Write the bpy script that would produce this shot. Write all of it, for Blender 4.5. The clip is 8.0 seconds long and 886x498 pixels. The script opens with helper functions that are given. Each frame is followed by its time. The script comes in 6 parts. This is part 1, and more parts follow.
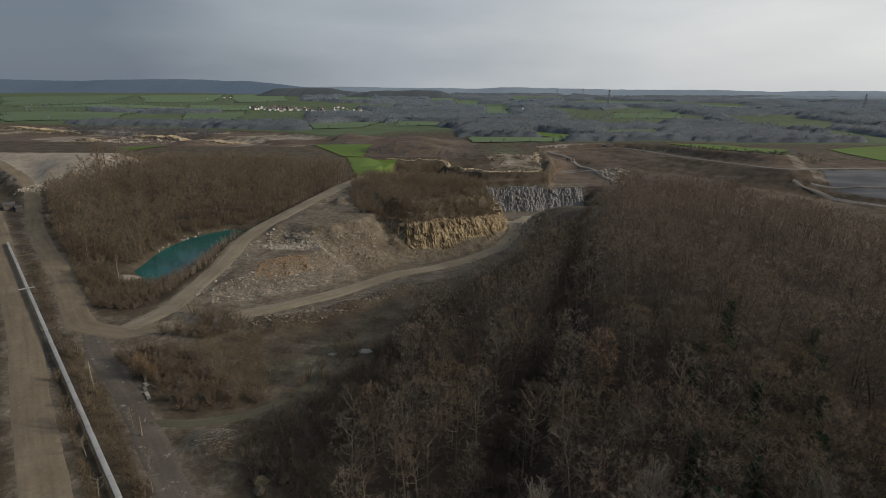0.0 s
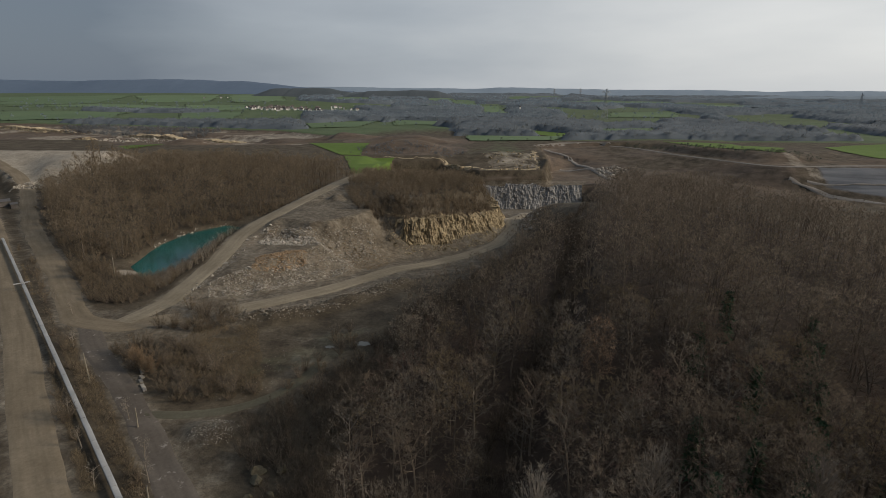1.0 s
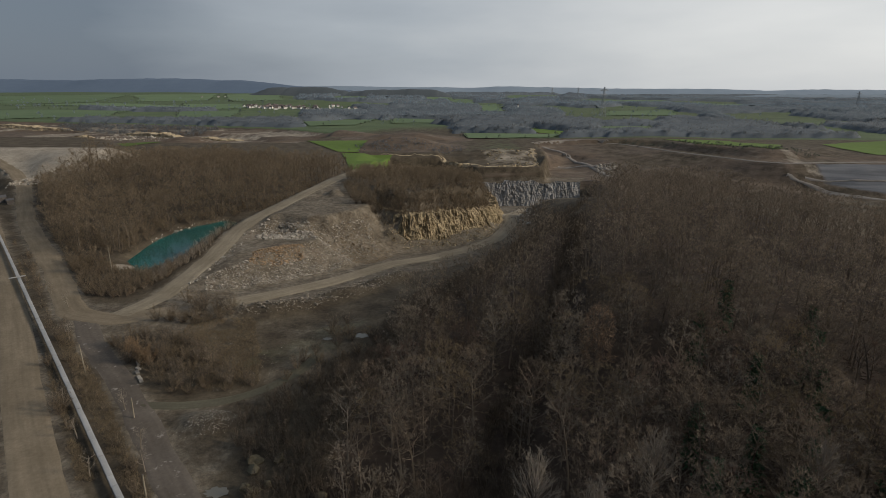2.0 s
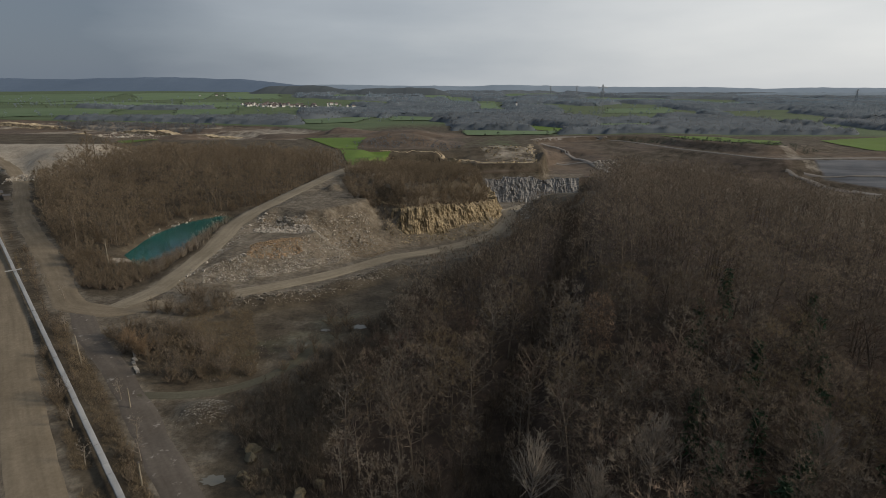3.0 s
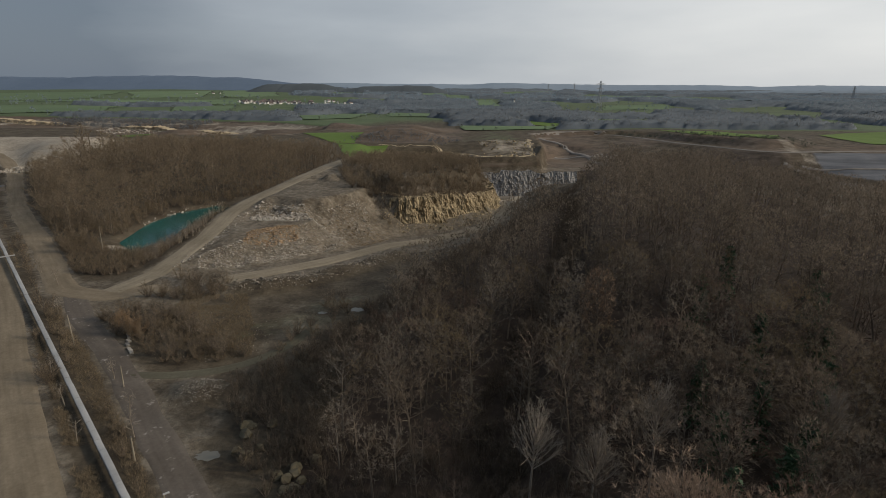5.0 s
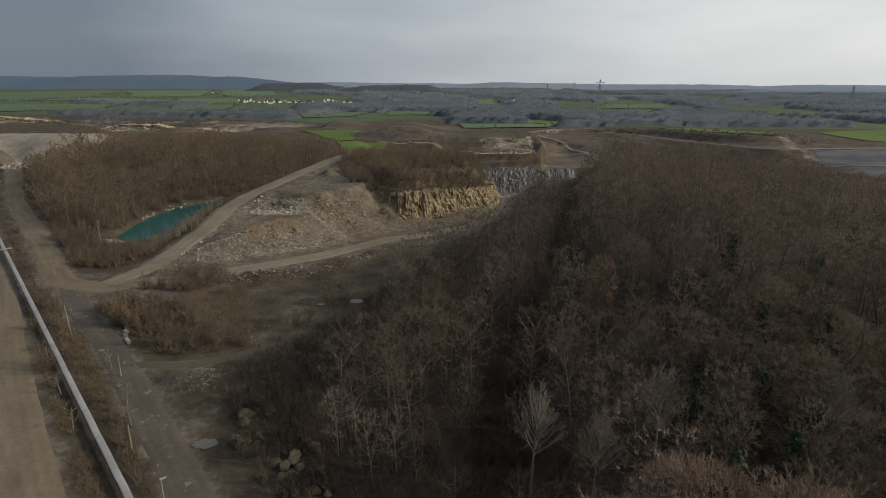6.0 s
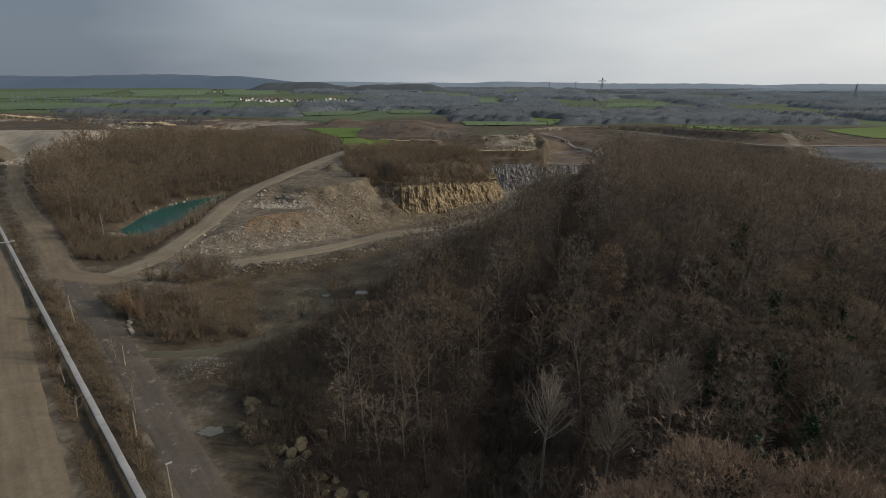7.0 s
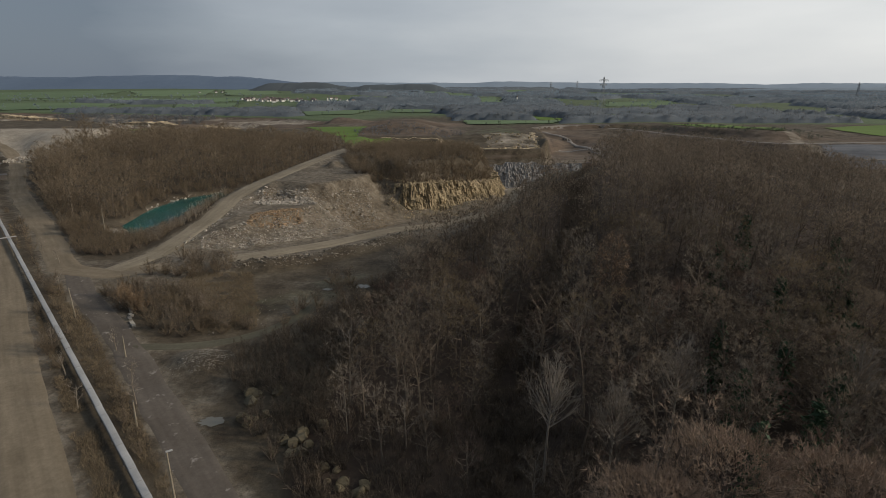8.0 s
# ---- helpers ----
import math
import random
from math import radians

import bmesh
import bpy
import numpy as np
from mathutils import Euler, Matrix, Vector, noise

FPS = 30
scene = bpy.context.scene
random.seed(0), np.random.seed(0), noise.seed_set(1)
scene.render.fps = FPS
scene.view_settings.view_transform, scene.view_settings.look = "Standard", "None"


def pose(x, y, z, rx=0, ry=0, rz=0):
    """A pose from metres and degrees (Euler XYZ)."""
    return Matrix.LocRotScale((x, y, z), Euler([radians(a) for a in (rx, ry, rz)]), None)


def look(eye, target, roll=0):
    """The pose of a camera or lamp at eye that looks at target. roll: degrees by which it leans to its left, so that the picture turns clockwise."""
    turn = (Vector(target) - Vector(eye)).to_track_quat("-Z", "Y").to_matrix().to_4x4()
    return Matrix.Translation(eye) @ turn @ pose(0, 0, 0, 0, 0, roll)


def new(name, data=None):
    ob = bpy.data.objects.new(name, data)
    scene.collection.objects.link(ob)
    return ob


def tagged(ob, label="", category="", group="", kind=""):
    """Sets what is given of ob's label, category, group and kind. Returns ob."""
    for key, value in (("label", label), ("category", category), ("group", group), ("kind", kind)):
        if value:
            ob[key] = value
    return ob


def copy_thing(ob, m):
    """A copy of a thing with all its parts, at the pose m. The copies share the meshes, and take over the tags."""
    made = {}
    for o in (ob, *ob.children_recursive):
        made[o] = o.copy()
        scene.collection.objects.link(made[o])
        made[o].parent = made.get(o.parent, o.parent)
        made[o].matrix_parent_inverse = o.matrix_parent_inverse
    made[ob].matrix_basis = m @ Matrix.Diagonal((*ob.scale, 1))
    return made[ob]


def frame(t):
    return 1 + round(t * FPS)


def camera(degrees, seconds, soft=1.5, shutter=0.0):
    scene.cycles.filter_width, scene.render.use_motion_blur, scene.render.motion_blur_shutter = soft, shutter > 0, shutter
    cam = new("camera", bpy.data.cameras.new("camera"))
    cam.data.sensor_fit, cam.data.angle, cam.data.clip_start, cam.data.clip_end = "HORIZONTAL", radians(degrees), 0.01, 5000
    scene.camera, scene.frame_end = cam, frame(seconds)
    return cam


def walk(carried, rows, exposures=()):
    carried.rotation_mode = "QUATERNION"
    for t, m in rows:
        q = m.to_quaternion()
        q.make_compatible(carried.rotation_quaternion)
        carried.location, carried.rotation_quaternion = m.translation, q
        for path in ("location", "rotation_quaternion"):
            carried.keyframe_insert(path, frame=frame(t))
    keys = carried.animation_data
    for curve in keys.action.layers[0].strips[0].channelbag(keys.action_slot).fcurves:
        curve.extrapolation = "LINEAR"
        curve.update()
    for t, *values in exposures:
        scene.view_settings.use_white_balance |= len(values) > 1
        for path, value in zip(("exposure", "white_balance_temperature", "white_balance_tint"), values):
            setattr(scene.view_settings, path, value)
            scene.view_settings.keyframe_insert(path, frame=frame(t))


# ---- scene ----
cam = camera(78.8, 8.0, soft=0.8)
METRES, EYE, TILT, LEAN, TURN = 17.0, 62.5, -16.7, -0.4, 0.0
ROWS = [
    (0.0, 0.0, 0.0, 0.0, -0.0, 0.0, 0.0),
    (0.5, -0.0006, 0.01, -0.0589, -0.16, 0.02, 0.02),
    (1.0, -0.003, 0.0227, -0.1179, -0.27, 0.04, 0.09),
    (1.5, -0.0039, 0.0393, -0.1753, -0.37, 0.02, 0.14),
    (3.0, 0.0025, 0.0998, -0.3523, -0.58, -0.15, 0.31),
    (3.5, 0.0024, 0.1211, -0.4126, -0.62, -0.18, 0.33),
    (4.0, 0.0007, 0.1419, -0.4733, -0.68, -0.21, 0.36),
    (4.5, -0.0024, 0.1638, -0.5339, -0.76, -0.24, 0.4),
    (6.0, -0.0118, 0.2353, -0.7152, -0.87, -0.31, 0.43),
    (6.5, -0.0411, 0.2645, -0.777, -0.91, -0.31, 0.47),
    (7.0, -0.0684, 0.2946, -0.8342, -0.72, -0.35, 0.43),
    (7.5, -0.0747, 0.3119, -0.8771, -0.44, -0.36, 0.41),
    (8.0, -0.0719, 0.3247, -0.9287, -0.55, -0.32, 0.5),
]
walk(cam, [(t, pose(0, 0, EYE, TILT, LEAN, TURN) @ pose(METRES * x, METRES * y, METRES * z, 90 + pitch, roll, yaw)) for t, x, y, z, yaw, pitch, roll in ROWS],
     exposures=[(0.0, -0.02), (4.0, 0.02), (8.0, 0.06)])

# ---- world, sun, exposure ----
SUN_DIR = Vector((0.89, -0.16, 0.43)).normalized()      # towards the sun
world = bpy.data.worlds.new("world")
scene.world = world
world.use_nodes = True
wn, wl = world.node_tree.nodes, world.node_tree.links
wn.clear()
w_out = wn.new("ShaderNodeOutputWorld")
w_bg = wn.new("ShaderNodeBackground")
w_sky = wn.new("ShaderNodeTexSky")
w_sky.sky_type, w_sky.sun_disc = "NISHITA", False
w_sky.sun_elevation = math.asin(SUN_DIR.z)
w_sky.sun_rotation = math.atan2(SUN_DIR.x, SUN_DIR.y)
w_sky.dust_density, w_sky.air_density = 2.0, 1.0
w_co = wn.new("ShaderNodeTexCoord")
# cloud deck: grey-blue, thinner and brighter in the east where the light comes from
w_map = wn.new("ShaderNodeMapping")
w_map.inputs["Scale"].default_value = (1.2, 1.2, 5.0)
w_noise = wn.new("ShaderNodeTexNoise")
w_noise.inputs["Scale"].default_value, w_noise.inputs["Detail"].default_value = 1.6, 5
w_dot = wn.new("ShaderNodeVectorMath")
w_dot.operation = "DOT_PRODUCT"
w_dot.inputs[1].default_value = (0.80, 0.55, 0.0)
w_add = wn.new("ShaderNodeMath")
w_add.operation = "MULTIPLY_ADD"
w_add.inputs[1].default_value, w_add.inputs[2].default_value = 0.58, -0.29
w_sum = wn.new("ShaderNodeMath")
w_ramp = wn.new("ShaderNodeValToRGB")
ramp = w_ramp.color_ramp
ramp.elements[0].position, ramp.elements[0].color = 0.05, (0.160, 0.194, 0.240, 1)
ramp.elements[1].position, ramp.elements[1].color = 1.0, (0.775, 0.782, 0.775, 1)
mid = ramp.elements.new(0.5)
mid.color = (0.392, 0.43, 0.472, 1)
w_mix = wn.new("ShaderNodeMix")
w_mix.data_type = "RGBA"
w_mix.inputs["Factor"].default_value = 0.93
w_dim = wn.new("ShaderNodeVectorMath")
w_dim.operation = "SCALE"
w_dim.inputs["Scale"].default_value = 0.10
wl.new(w_co.outputs["Generated"], w_map.inputs["Vector"])
wl.new(w_map.outputs[0], w_noise.inputs["Vector"])
wl.new(w_co.outputs["Generated"], w_dot.inputs[0])
wl.new(w_noise.outputs["Fac"], w_add.inputs[0])
wl.new(w_dot.outputs["Value"], w_sum.inputs[0])
wl.new(w_add.outputs[0], w_sum.inputs[1])
wl.new(w_sum.outputs[0], w_ramp.inputs["Fac"])
wl.new(w_sky.outputs[0], w_dim.inputs[0])
wl.new(w_dim.outputs[0], w_mix.inputs["A"])
wl.new(w_ramp.outputs["Color"], w_mix.inputs["B"])
wl.new(w_mix.outputs["Result"], w_bg.inputs["Color"])
w_bg.inputs["Strength"].default_value = 1.0
wl.new(w_bg.outputs[0], w_out.inputs["Surface"])

sun_lamp = bpy.data.lights.new("sun", "SUN")
sun_lamp.energy, sun_lamp.angle, sun_lamp.color = 2.3, radians(6), (1.0, 0.87, 0.70)
sun_ob = new("sun", sun_lamp)
sun_ob.matrix_world = look((0, 0, 300), Vector((0, 0, 300)) - SUN_DIR)

# ---- materials ----
def shader(name, rough=0.9):
    m = bpy.data.materials.new(name)
    m.use_nodes = True
    n, l = m.node_tree.nodes, m.node_tree.links
    b = n["Principled BSDF"]
    b.inputs["Roughness"].default_value = rough
    b.inputs["Specular IOR Level"].default_value = 0.25
    return m, n, l, b


def noise_node(n, l, scale, detail=5.0, rough=0.6, coords=None):
    t = n.new("ShaderNodeTexNoise")
    t.inputs["Scale"].default_value = scale
    t.inputs["Detail"].default_value = detail
    t.inputs["Roughness"].default_value = rough
    if coords is not None:
        l.new(coords, t.inputs["Vector"])
    return t.outputs["Fac"]


def world_coords(n):
    return n.new("ShaderNodeNewGeometry").outputs["Position"]


def mixed(n, l, fac, a, b, blend="MIX"):
    """Mix two colours; fac, a and b are sockets, colours or numbers."""
    m = n.new("ShaderNodeMix")
    m.data_type, m.blend_type = "RGBA", blend
    for socket, v in ((m.inputs["Factor"], fac), (m.inputs["A"], a), (m.inputs["B"], b)):
        if isinstance(v, (tuple, list)):
            socket.default_value = (*v, 1)
        elif isinstance(v, (int, float)):
            socket.default_value = v
        else:
            l.new(v, socket)
    return m.outputs["Result"]


def stretched(n, l, value, low, high):
    m = n.new("ShaderNodeMapRange")
    m.inputs["From Min"].default_value, m.inputs["From Max"].default_value = low, high
    l.new(value, m.inputs["Value"])
    return m.outputs["Result"]


def bumped(n, l, b, height, strength, distance):
    k = n.new("ShaderNodeBump")
    k.inputs["Strength"].default_value, k.inputs["Distance"].default_value = strength, distance
    l.new(height, k.inputs["Height"])
    l.new(k.outputs[0], b.inputs["Normal"])


def two_tone(name, dark, light, big, small, rough=0.9, vary=0.0, bump=0.4, depth=0.1, per_island=False, squash=None, thin=0.0):
    """A natural surface: two colours mixed by a broad and a fine noise, with relief; vary: spread of brightness between objects."""
    m, n, l, b = shader(name, rough)
    co = world_coords(n)
    if squash:
        mp = n.new("ShaderNodeMapping")
        mp.inputs["Scale"].default_value = squash
        l.new(co, mp.inputs["Vector"])
        co = mp.outputs[0]
    fine = noise_node(n, l, small, 6, 0.7, co)
    broad = noise_node(n, l, big, 3, 0.5, co)
    f = n.new("ShaderNodeMath")
    f.operation = "ADD"
    l.new(stretched(n, l, fine, 0.3, 0.75), f.inputs[0])
    l.new(stretched(n, l, broad, 0.35, 0.7), f.inputs[1])
    half = n.new("ShaderNodeMath")
    half.operation = "MULTIPLY"
    half.inputs[1].default_value = 0.5
    l.new(f.outputs[0], half.inputs[0])
    col = mixed(n, l, half.outputs[0], dark, light)
    if vary:
        src = n.new("ShaderNodeNewGeometry").outputs["Random Per Island"] if per_island else n.new("ShaderNodeObjectInfo").outputs["Random"]
        col = mixed(n, l, stretched(n, l, src, 0, 1), col, mixed(n, l, 1.0, col, (1 + vary, 1 + vary * 0.94, 1 + vary * 0.88), "MULTIPLY"))
    l.new(col, b.inputs["Base Color"])
    if bump:
        bumped(n, l, b, fine, bump, depth)
    if thin:
        # fine twigs and leaves let light through to their far side
        t = n.new("ShaderNodeBsdfTranslucent")
        l.new(col, t.inputs["Color"])
        k = n.new("ShaderNodeMixShader")
        k.inputs[0].default_value = thin
        l.new(b.outputs[0], k.inputs[1])
        l.new(t.outputs[0], k.inputs[2])
        l.new(k.outputs[0], n["Material Output"].inputs["Surface"])
    return m


def ground_material():
    m, n, l, b = shader("ground_soil", 0.95)
    co = world_coords(n)
    fine = noise_node(n, l, 0.9, 8, 0.75, co)
    mid_n = noise_node(n, l, 0.12, 5, 0.6, co)
    broad = noise_node(n, l, 0.02, 4, 0.55, co)
    zones = n.new("ShaderNodeVertexColor")
    zones.layer_name = "zones"
    sep = n.new("ShaderNodeSeparateColor")
    l.new(zones.outputs["Color"], sep.inputs[0])
    dry = mixed(n, l, stretched(n, l, mid_n, 0.35, 0.7), (0.085, 0.066, 0.045), (0.19, 0.155, 0.108))
    dry = mixed(n, l, stretched(n, l, fine, 0.3, 0.75), mixed(n, l, 1.0, dry, (0.42, 0.42, 0.42), "MULTIPLY"), dry)
    gravel = mixed(n, l, stretched(n, l, mid_n, 0.3, 0.7), (0.178, 0.151, 0.114), (0.335, 0.291, 0.228))
    gravel = mixed(n, l, stretched(n, l, fine, 0.35, 0.65), mixed(n, l, 1.0, gravel, (0.45, 0.45, 0.46), "MULTIPLY"), gravel)
    patch = noise_node(n, l, 0.38, 5, 0.7, co)
    gravel = mixed(n, l, stretched(n, l, patch, 0.40, 0.60), mixed(n, l, 1.0, gravel, (0.66, 0.62, 0.58), "MULTIPLY"), gravel)
    # grass green shifted a little to blue, haze mixed into its colour
    grass = mixed(n, l, stretched(n, l, broad, 0.3, 0.7), (0.095, 0.13, 0.07), (0.135, 0.176, 0.09))
    grass = mixed(n, l, stretched(n, l, fine, 0.3, 0.7), mixed(n, l, 1.0, grass, (0.75, 0.78, 0.7), "MULTIPLY"), grass)
    earth = mixed(n, l, stretched(n, l, mid_n, 0.3, 0.7), (0.088, 0.069, 0.054), (0.165, 0.127, 0.098))
    earth = mixed(n, l, stretched(n, l, broad, 0.45, 0.7), earth, (0.145, 0.105, 0.074))
    lay = n.new("ShaderNodeMapping")
    lay.inputs["Scale"].default_value = (0.012, 0.05, 0.35)
    l.new(co, lay.inputs["Vector"])
    strata = noise_node(n, l, 1.0, 5, 0.65, lay.outputs[0])
    earth = mixed(n, l, stretched(n, l, strata, 0.56, 0.70), earth, (0.215, 0.18, 0.145))
    earth = mixed(n, l, stretched(n, l, strata, 0.45, 0.30), earth, (0.068, 0.055, 0.046))

    def edge(mask):
        k = n.new("ShaderNodeMath")
        k.operation = "MULTIPLY_ADD"
        k.inputs[1].default_value = 0.55
        l.new(mid_n, k.inputs[0])
        l.new(mask, k.inputs[2])
        return stretched(n, l, k.outputs[0], 0.62, 0.92)

    col = mixed(n, l, edge(sep.outputs[1]), dry, grass)
    col = mixed(n, l, edge(sep.outputs[0]), col, gravel)
    col = mixed(n, l, edge(sep.outputs[2]), col, earth)
    pale = mixed(n, l, stretched(n, l, mid_n, 0.3, 0.7), (0.34, 0.295, 0.235), (0.52, 0.46, 0.375))
    pale = mixed(n, l, stretched(n, l, fine, 0.35, 0.65), mixed(n, l, 1.0, pale, (0.6, 0.6, 0.6), "MULTIPLY"), pale)
    col = mixed(n, l, edge(zones.outputs["Alpha"]), col, pale)
    leaves = n.new("ShaderNodeVertexColor")
    leaves.layer_name = "litter"
    fallen = mixed(n, l, stretched(n, l, patch, 0.3, 0.7), (0.042, 0.031, 0.024), (0.082, 0.06, 0.045))
    kinds_of = n.new("ShaderNodeSeparateColor")
    l.new(leaves.outputs["Color"], kinds_of.inputs[0])
    clay = mixed(n, l, stretched(n, l, strata, 0.35, 0.65), (0.095, 0.10, 0.112), (0.19, 0.196, 0.21))
    col = mixed(n, l, edge(kinds_of.outputs[1]), col, clay)
    col = mixed(n, l, edge(kinds_of.outputs[0]), col, fallen)
    l.new(col, b.inputs["Base Color"])
    bumped(n, l, b, fine, 0.6, 0.35)
    return m


MAT_GROUND = ground_material()
def road_material(name, dark, light, patch=None):
    """Rolled gravel or worn tarmac, streaked along its length by wheels; patch: colour of pale repairs."""
    m, n, l, b = shader(name, 0.92)
    co = world_coords(n)
    lane = n.new("ShaderNodeVertexColor")
    lane.layer_name = "lane"
    streak = noise_node(n, l, 0.75, 3, 0.6, lane.outputs["Color"])
    fine = noise_node(n, l, 1.3, 8, 0.75, co)
    broad = noise_node(n, l, 0.09, 4, 0.6, co)
    col = mixed(n, l, stretched(n, l, streak, 0.15, 0.85), dark, light)
    col = mixed(n, l, stretched(n, l, broad, 0.38, 0.66), mixed(n, l, 1.0, col, (0.78, 0.77, 0.75), "MULTIPLY"), col)
    col = mixed(n, l, stretched(n, l, fine, 0.3, 0.7), mixed(n, l, 1.0, col, (0.72, 0.71, 0.70), "MULTIPLY"), col)
    if patch:
        col = mixed(n, l, stretched(n, l, noise_node(n, l, 0.55, 4, 0.6, co), 0.62, 0.70), col, patch)
    l.new(col, b.inputs["Base Color"])
    bumped(n, l, b, fine, 0.35, 0.06)
    return m


MAT_ROAD = road_material("road_gravel", (0.235, 0.200, 0.147), (0.408, 0.350, 0.261))
MAT_DUST = road_material("road_dust", (0.194, 0.158, 0.111), (0.362, 0.297, 0.213))
MAT_TARMAC = road_material("worn_tarmac", (0.124, 0.105, 0.089), (0.215, 0.185, 0.156), (0.31, 0.28, 0.25))
MAT_PATH = road_material("path_soil", (0.105, 0.098, 0.07), (0.175, 0.163, 0.118))
MAT_PALE_TRACK = road_material("pale_track", (0.256, 0.232, 0.208), (0.400, 0.368, 0.336))
MAT_BARK = two_tone("bark", (0.075, 0.06, 0.047), (0.185, 0.152, 0.12), 0.3, 3.0, 0.95, vary=0.5, bump=0)
MAT_TWIG = two_tone("twigs", (0.060, 0.051, 0.041), (0.148, 0.126, 0.101), 0.08, 1.2, 0.95, vary=2.4, bump=0, per_island=True, thin=0.4)
MAT_BARK_PALE = two_tone("pale_bark", (0.10, 0.085, 0.07), (0.225, 0.195, 0.163), 0.3, 3.0, 0.95, vary=0.4, bump=0)
MAT_NEAR_BROWN = two_tone("brown_crown", (0.073, 0.059, 0.046), (0.172, 0.142, 0.110), 0.3, 1.2, 0.95, vary=1.1, bump=0, thin=0.3)
MAT_NEAR_GREY = two_tone("grey_crown", (0.080, 0.070, 0.057), (0.193, 0.168, 0.139), 0.3, 1.2, 0.95, vary=1.0, bump=0, thin=0.3)
MAT_NEAR_TAN = two_tone("tan_crown", (0.089, 0.071, 0.047), (0.200, 0.162, 0.109), 0.3, 1.2, 0.95, vary=0.9, bump=0, thin=0.3)
MAT_NEAR_RED = two_tone("reddish_crown", (0.075, 0.055, 0.044), (0.176, 0.130, 0.106), 0.3, 1.2, 0.95, vary=0.9, bump=0, thin=0.3)
MAT_SCRUB_DARK = two_tone("dark_scrub", (0.045, 0.037, 0.029), (0.105, 0.088, 0.069), 0.08, 1.2, 0.95, vary=1.5, bump=0, per_island=True, thin=0.3)
MAT_TWIG_PALE = two_tone("pale_twigs", (0.19, 0.164, 0.136), (0.345, 0.302, 0.25), 0.3, 2.0, 0.95, bump=0)
MAT_TWIG_RUST = two_tone("rust_twigs", (0.158, 0.119, 0.089), (0.300, 0.229, 0.173), 0.3, 2.0, 0.95, vary=1.0, bump=0, per_island=True)
MAT_COPPER = two_tone("copper_leaves", (0.144, 0.100, 0.068), (0.238, 0.168, 0.114), 0.3, 2.0, 0.9, vary=0.4, bump=0, per_island=True)
MAT_TWIG_WARM = two_tone("warm_twigs", (0.105, 0.084, 0.059), (0.200, 0.163, 0.117), 0.05, 0.8, 0.95, vary=1.2, bump=0, per_island=True, thin=0.4)
MAT_WILLOW = two_tone("willow_twigs", (0.165, 0.118, 0.074), (0.285, 0.208, 0.135), 0.3, 2.0, 0.95, vary=0.8, bump=0, per_island=True, thin=0.4)
MAT_SAPLING = two_tone("pale_sapling", (0.22, 0.19, 0.155), (0.36, 0.315, 0.26), 0.3, 2.0, 0.95, vary=0.5, bump=0, per_island=True, thin=0.4)
MAT_PUDDLE, _n, _l, _b = shader("puddle_water", 0.35)
_b.inputs["Base Color"].default_value = (0.17, 0.16, 0.13, 1)
_b.inputs["Specular IOR Level"].default_value = 0.6
MAT_IVY = two_tone("ivy", (0.03, 0.066, 0.034), (0.07, 0.125, 0.066), 0.4, 2.0, 0.6, bump=0)
# canopy sheet painted dark for the shade in gaps between branches
MAT_CANOPY_SHADE = two_tone("canopy_gap_shade", (0.090, 0.106, 0.121), (0.150, 0.171, 0.190), 0.006, 0.05, 0.95, bump=0)
# haze painted into the wood colours: paler and bluer with each farther belt
MAT_HAZED_VALLEYWOOD = two_tone("hazed_valley_woodland", (0.175, 0.216, 0.246), (0.265, 0.315, 0.350), 0.006, 0.05, 0.95, vary=0.35, bump=0, per_island=True, thin=0.3)
MAT_HAZED_FARWOOD = two_tone("hazed_far_woodland", (0.208, 0.267, 0.317), (0.302, 0.373, 0.428), 0.006, 0.03, 0.95, vary=0.3, bump=0, per_island=True, thin=0.3)
MAT_HAZED_DISTANT = two_tone("hazed_distant_woodland", (0.249, 0.319, 0.380), (0.329, 0.405, 0.468), 0.004, 0.03, 0.95, vary=0.2, bump=0, per_island=True, thin=0.3)
# the blue of distance haze is painted into this ridge
MAT_HAZE_BLUE_HILL = two_tone("haze_blue_ridge", (0.12, 0.165, 0.235), (0.15, 0.20, 0.275), 0.002, 0.02, 1.0, bump=0)
MAT_DARK_HILL = two_tone("wooded_hill", (0.075, 0.09, 0.10), (0.10, 0.115, 0.125), 0.004, 0.03, 1.0, bump=0)
# brown woods with a grey-blue haze tint mixed into the base colour
MAT_HAZED_BROWNWOOD = two_tone("hazed_brown_woodland", (0.138, 0.149, 0.158), (0.240, 0.249, 0.256), 0.01, 0.05, 0.95, vary=0.3, bump=0, per_island=True, thin=0.5)
MAT_HEDGE = two_tone("hedge_twigs", (0.085, 0.095, 0.08), (0.13, 0.14, 0.115), 0.01, 0.1, 0.95, vary=0.2, bump=0, per_island=True, thin=0.5)
# pale blue haze is painted into the eastern slopes and hills
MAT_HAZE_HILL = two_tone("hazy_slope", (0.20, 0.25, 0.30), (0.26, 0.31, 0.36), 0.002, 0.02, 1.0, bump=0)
MAT_HAZE_PALE_HILL = two_tone("haze_pale_ridge", (0.24, 0.30, 0.37), (0.30, 0.36, 0.43), 0.002, 0.02, 1.0, bump=0)
MAT_DRYGRASS = two_tone("dry_grass", (0.125, 0.098, 0.064), (0.24, 0.192, 0.13), 0.1, 1.2, 0.95, vary=0.4, bump=0, per_island=True)
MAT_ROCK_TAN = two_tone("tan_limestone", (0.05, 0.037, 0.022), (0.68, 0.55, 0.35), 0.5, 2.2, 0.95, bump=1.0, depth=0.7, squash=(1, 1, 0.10))
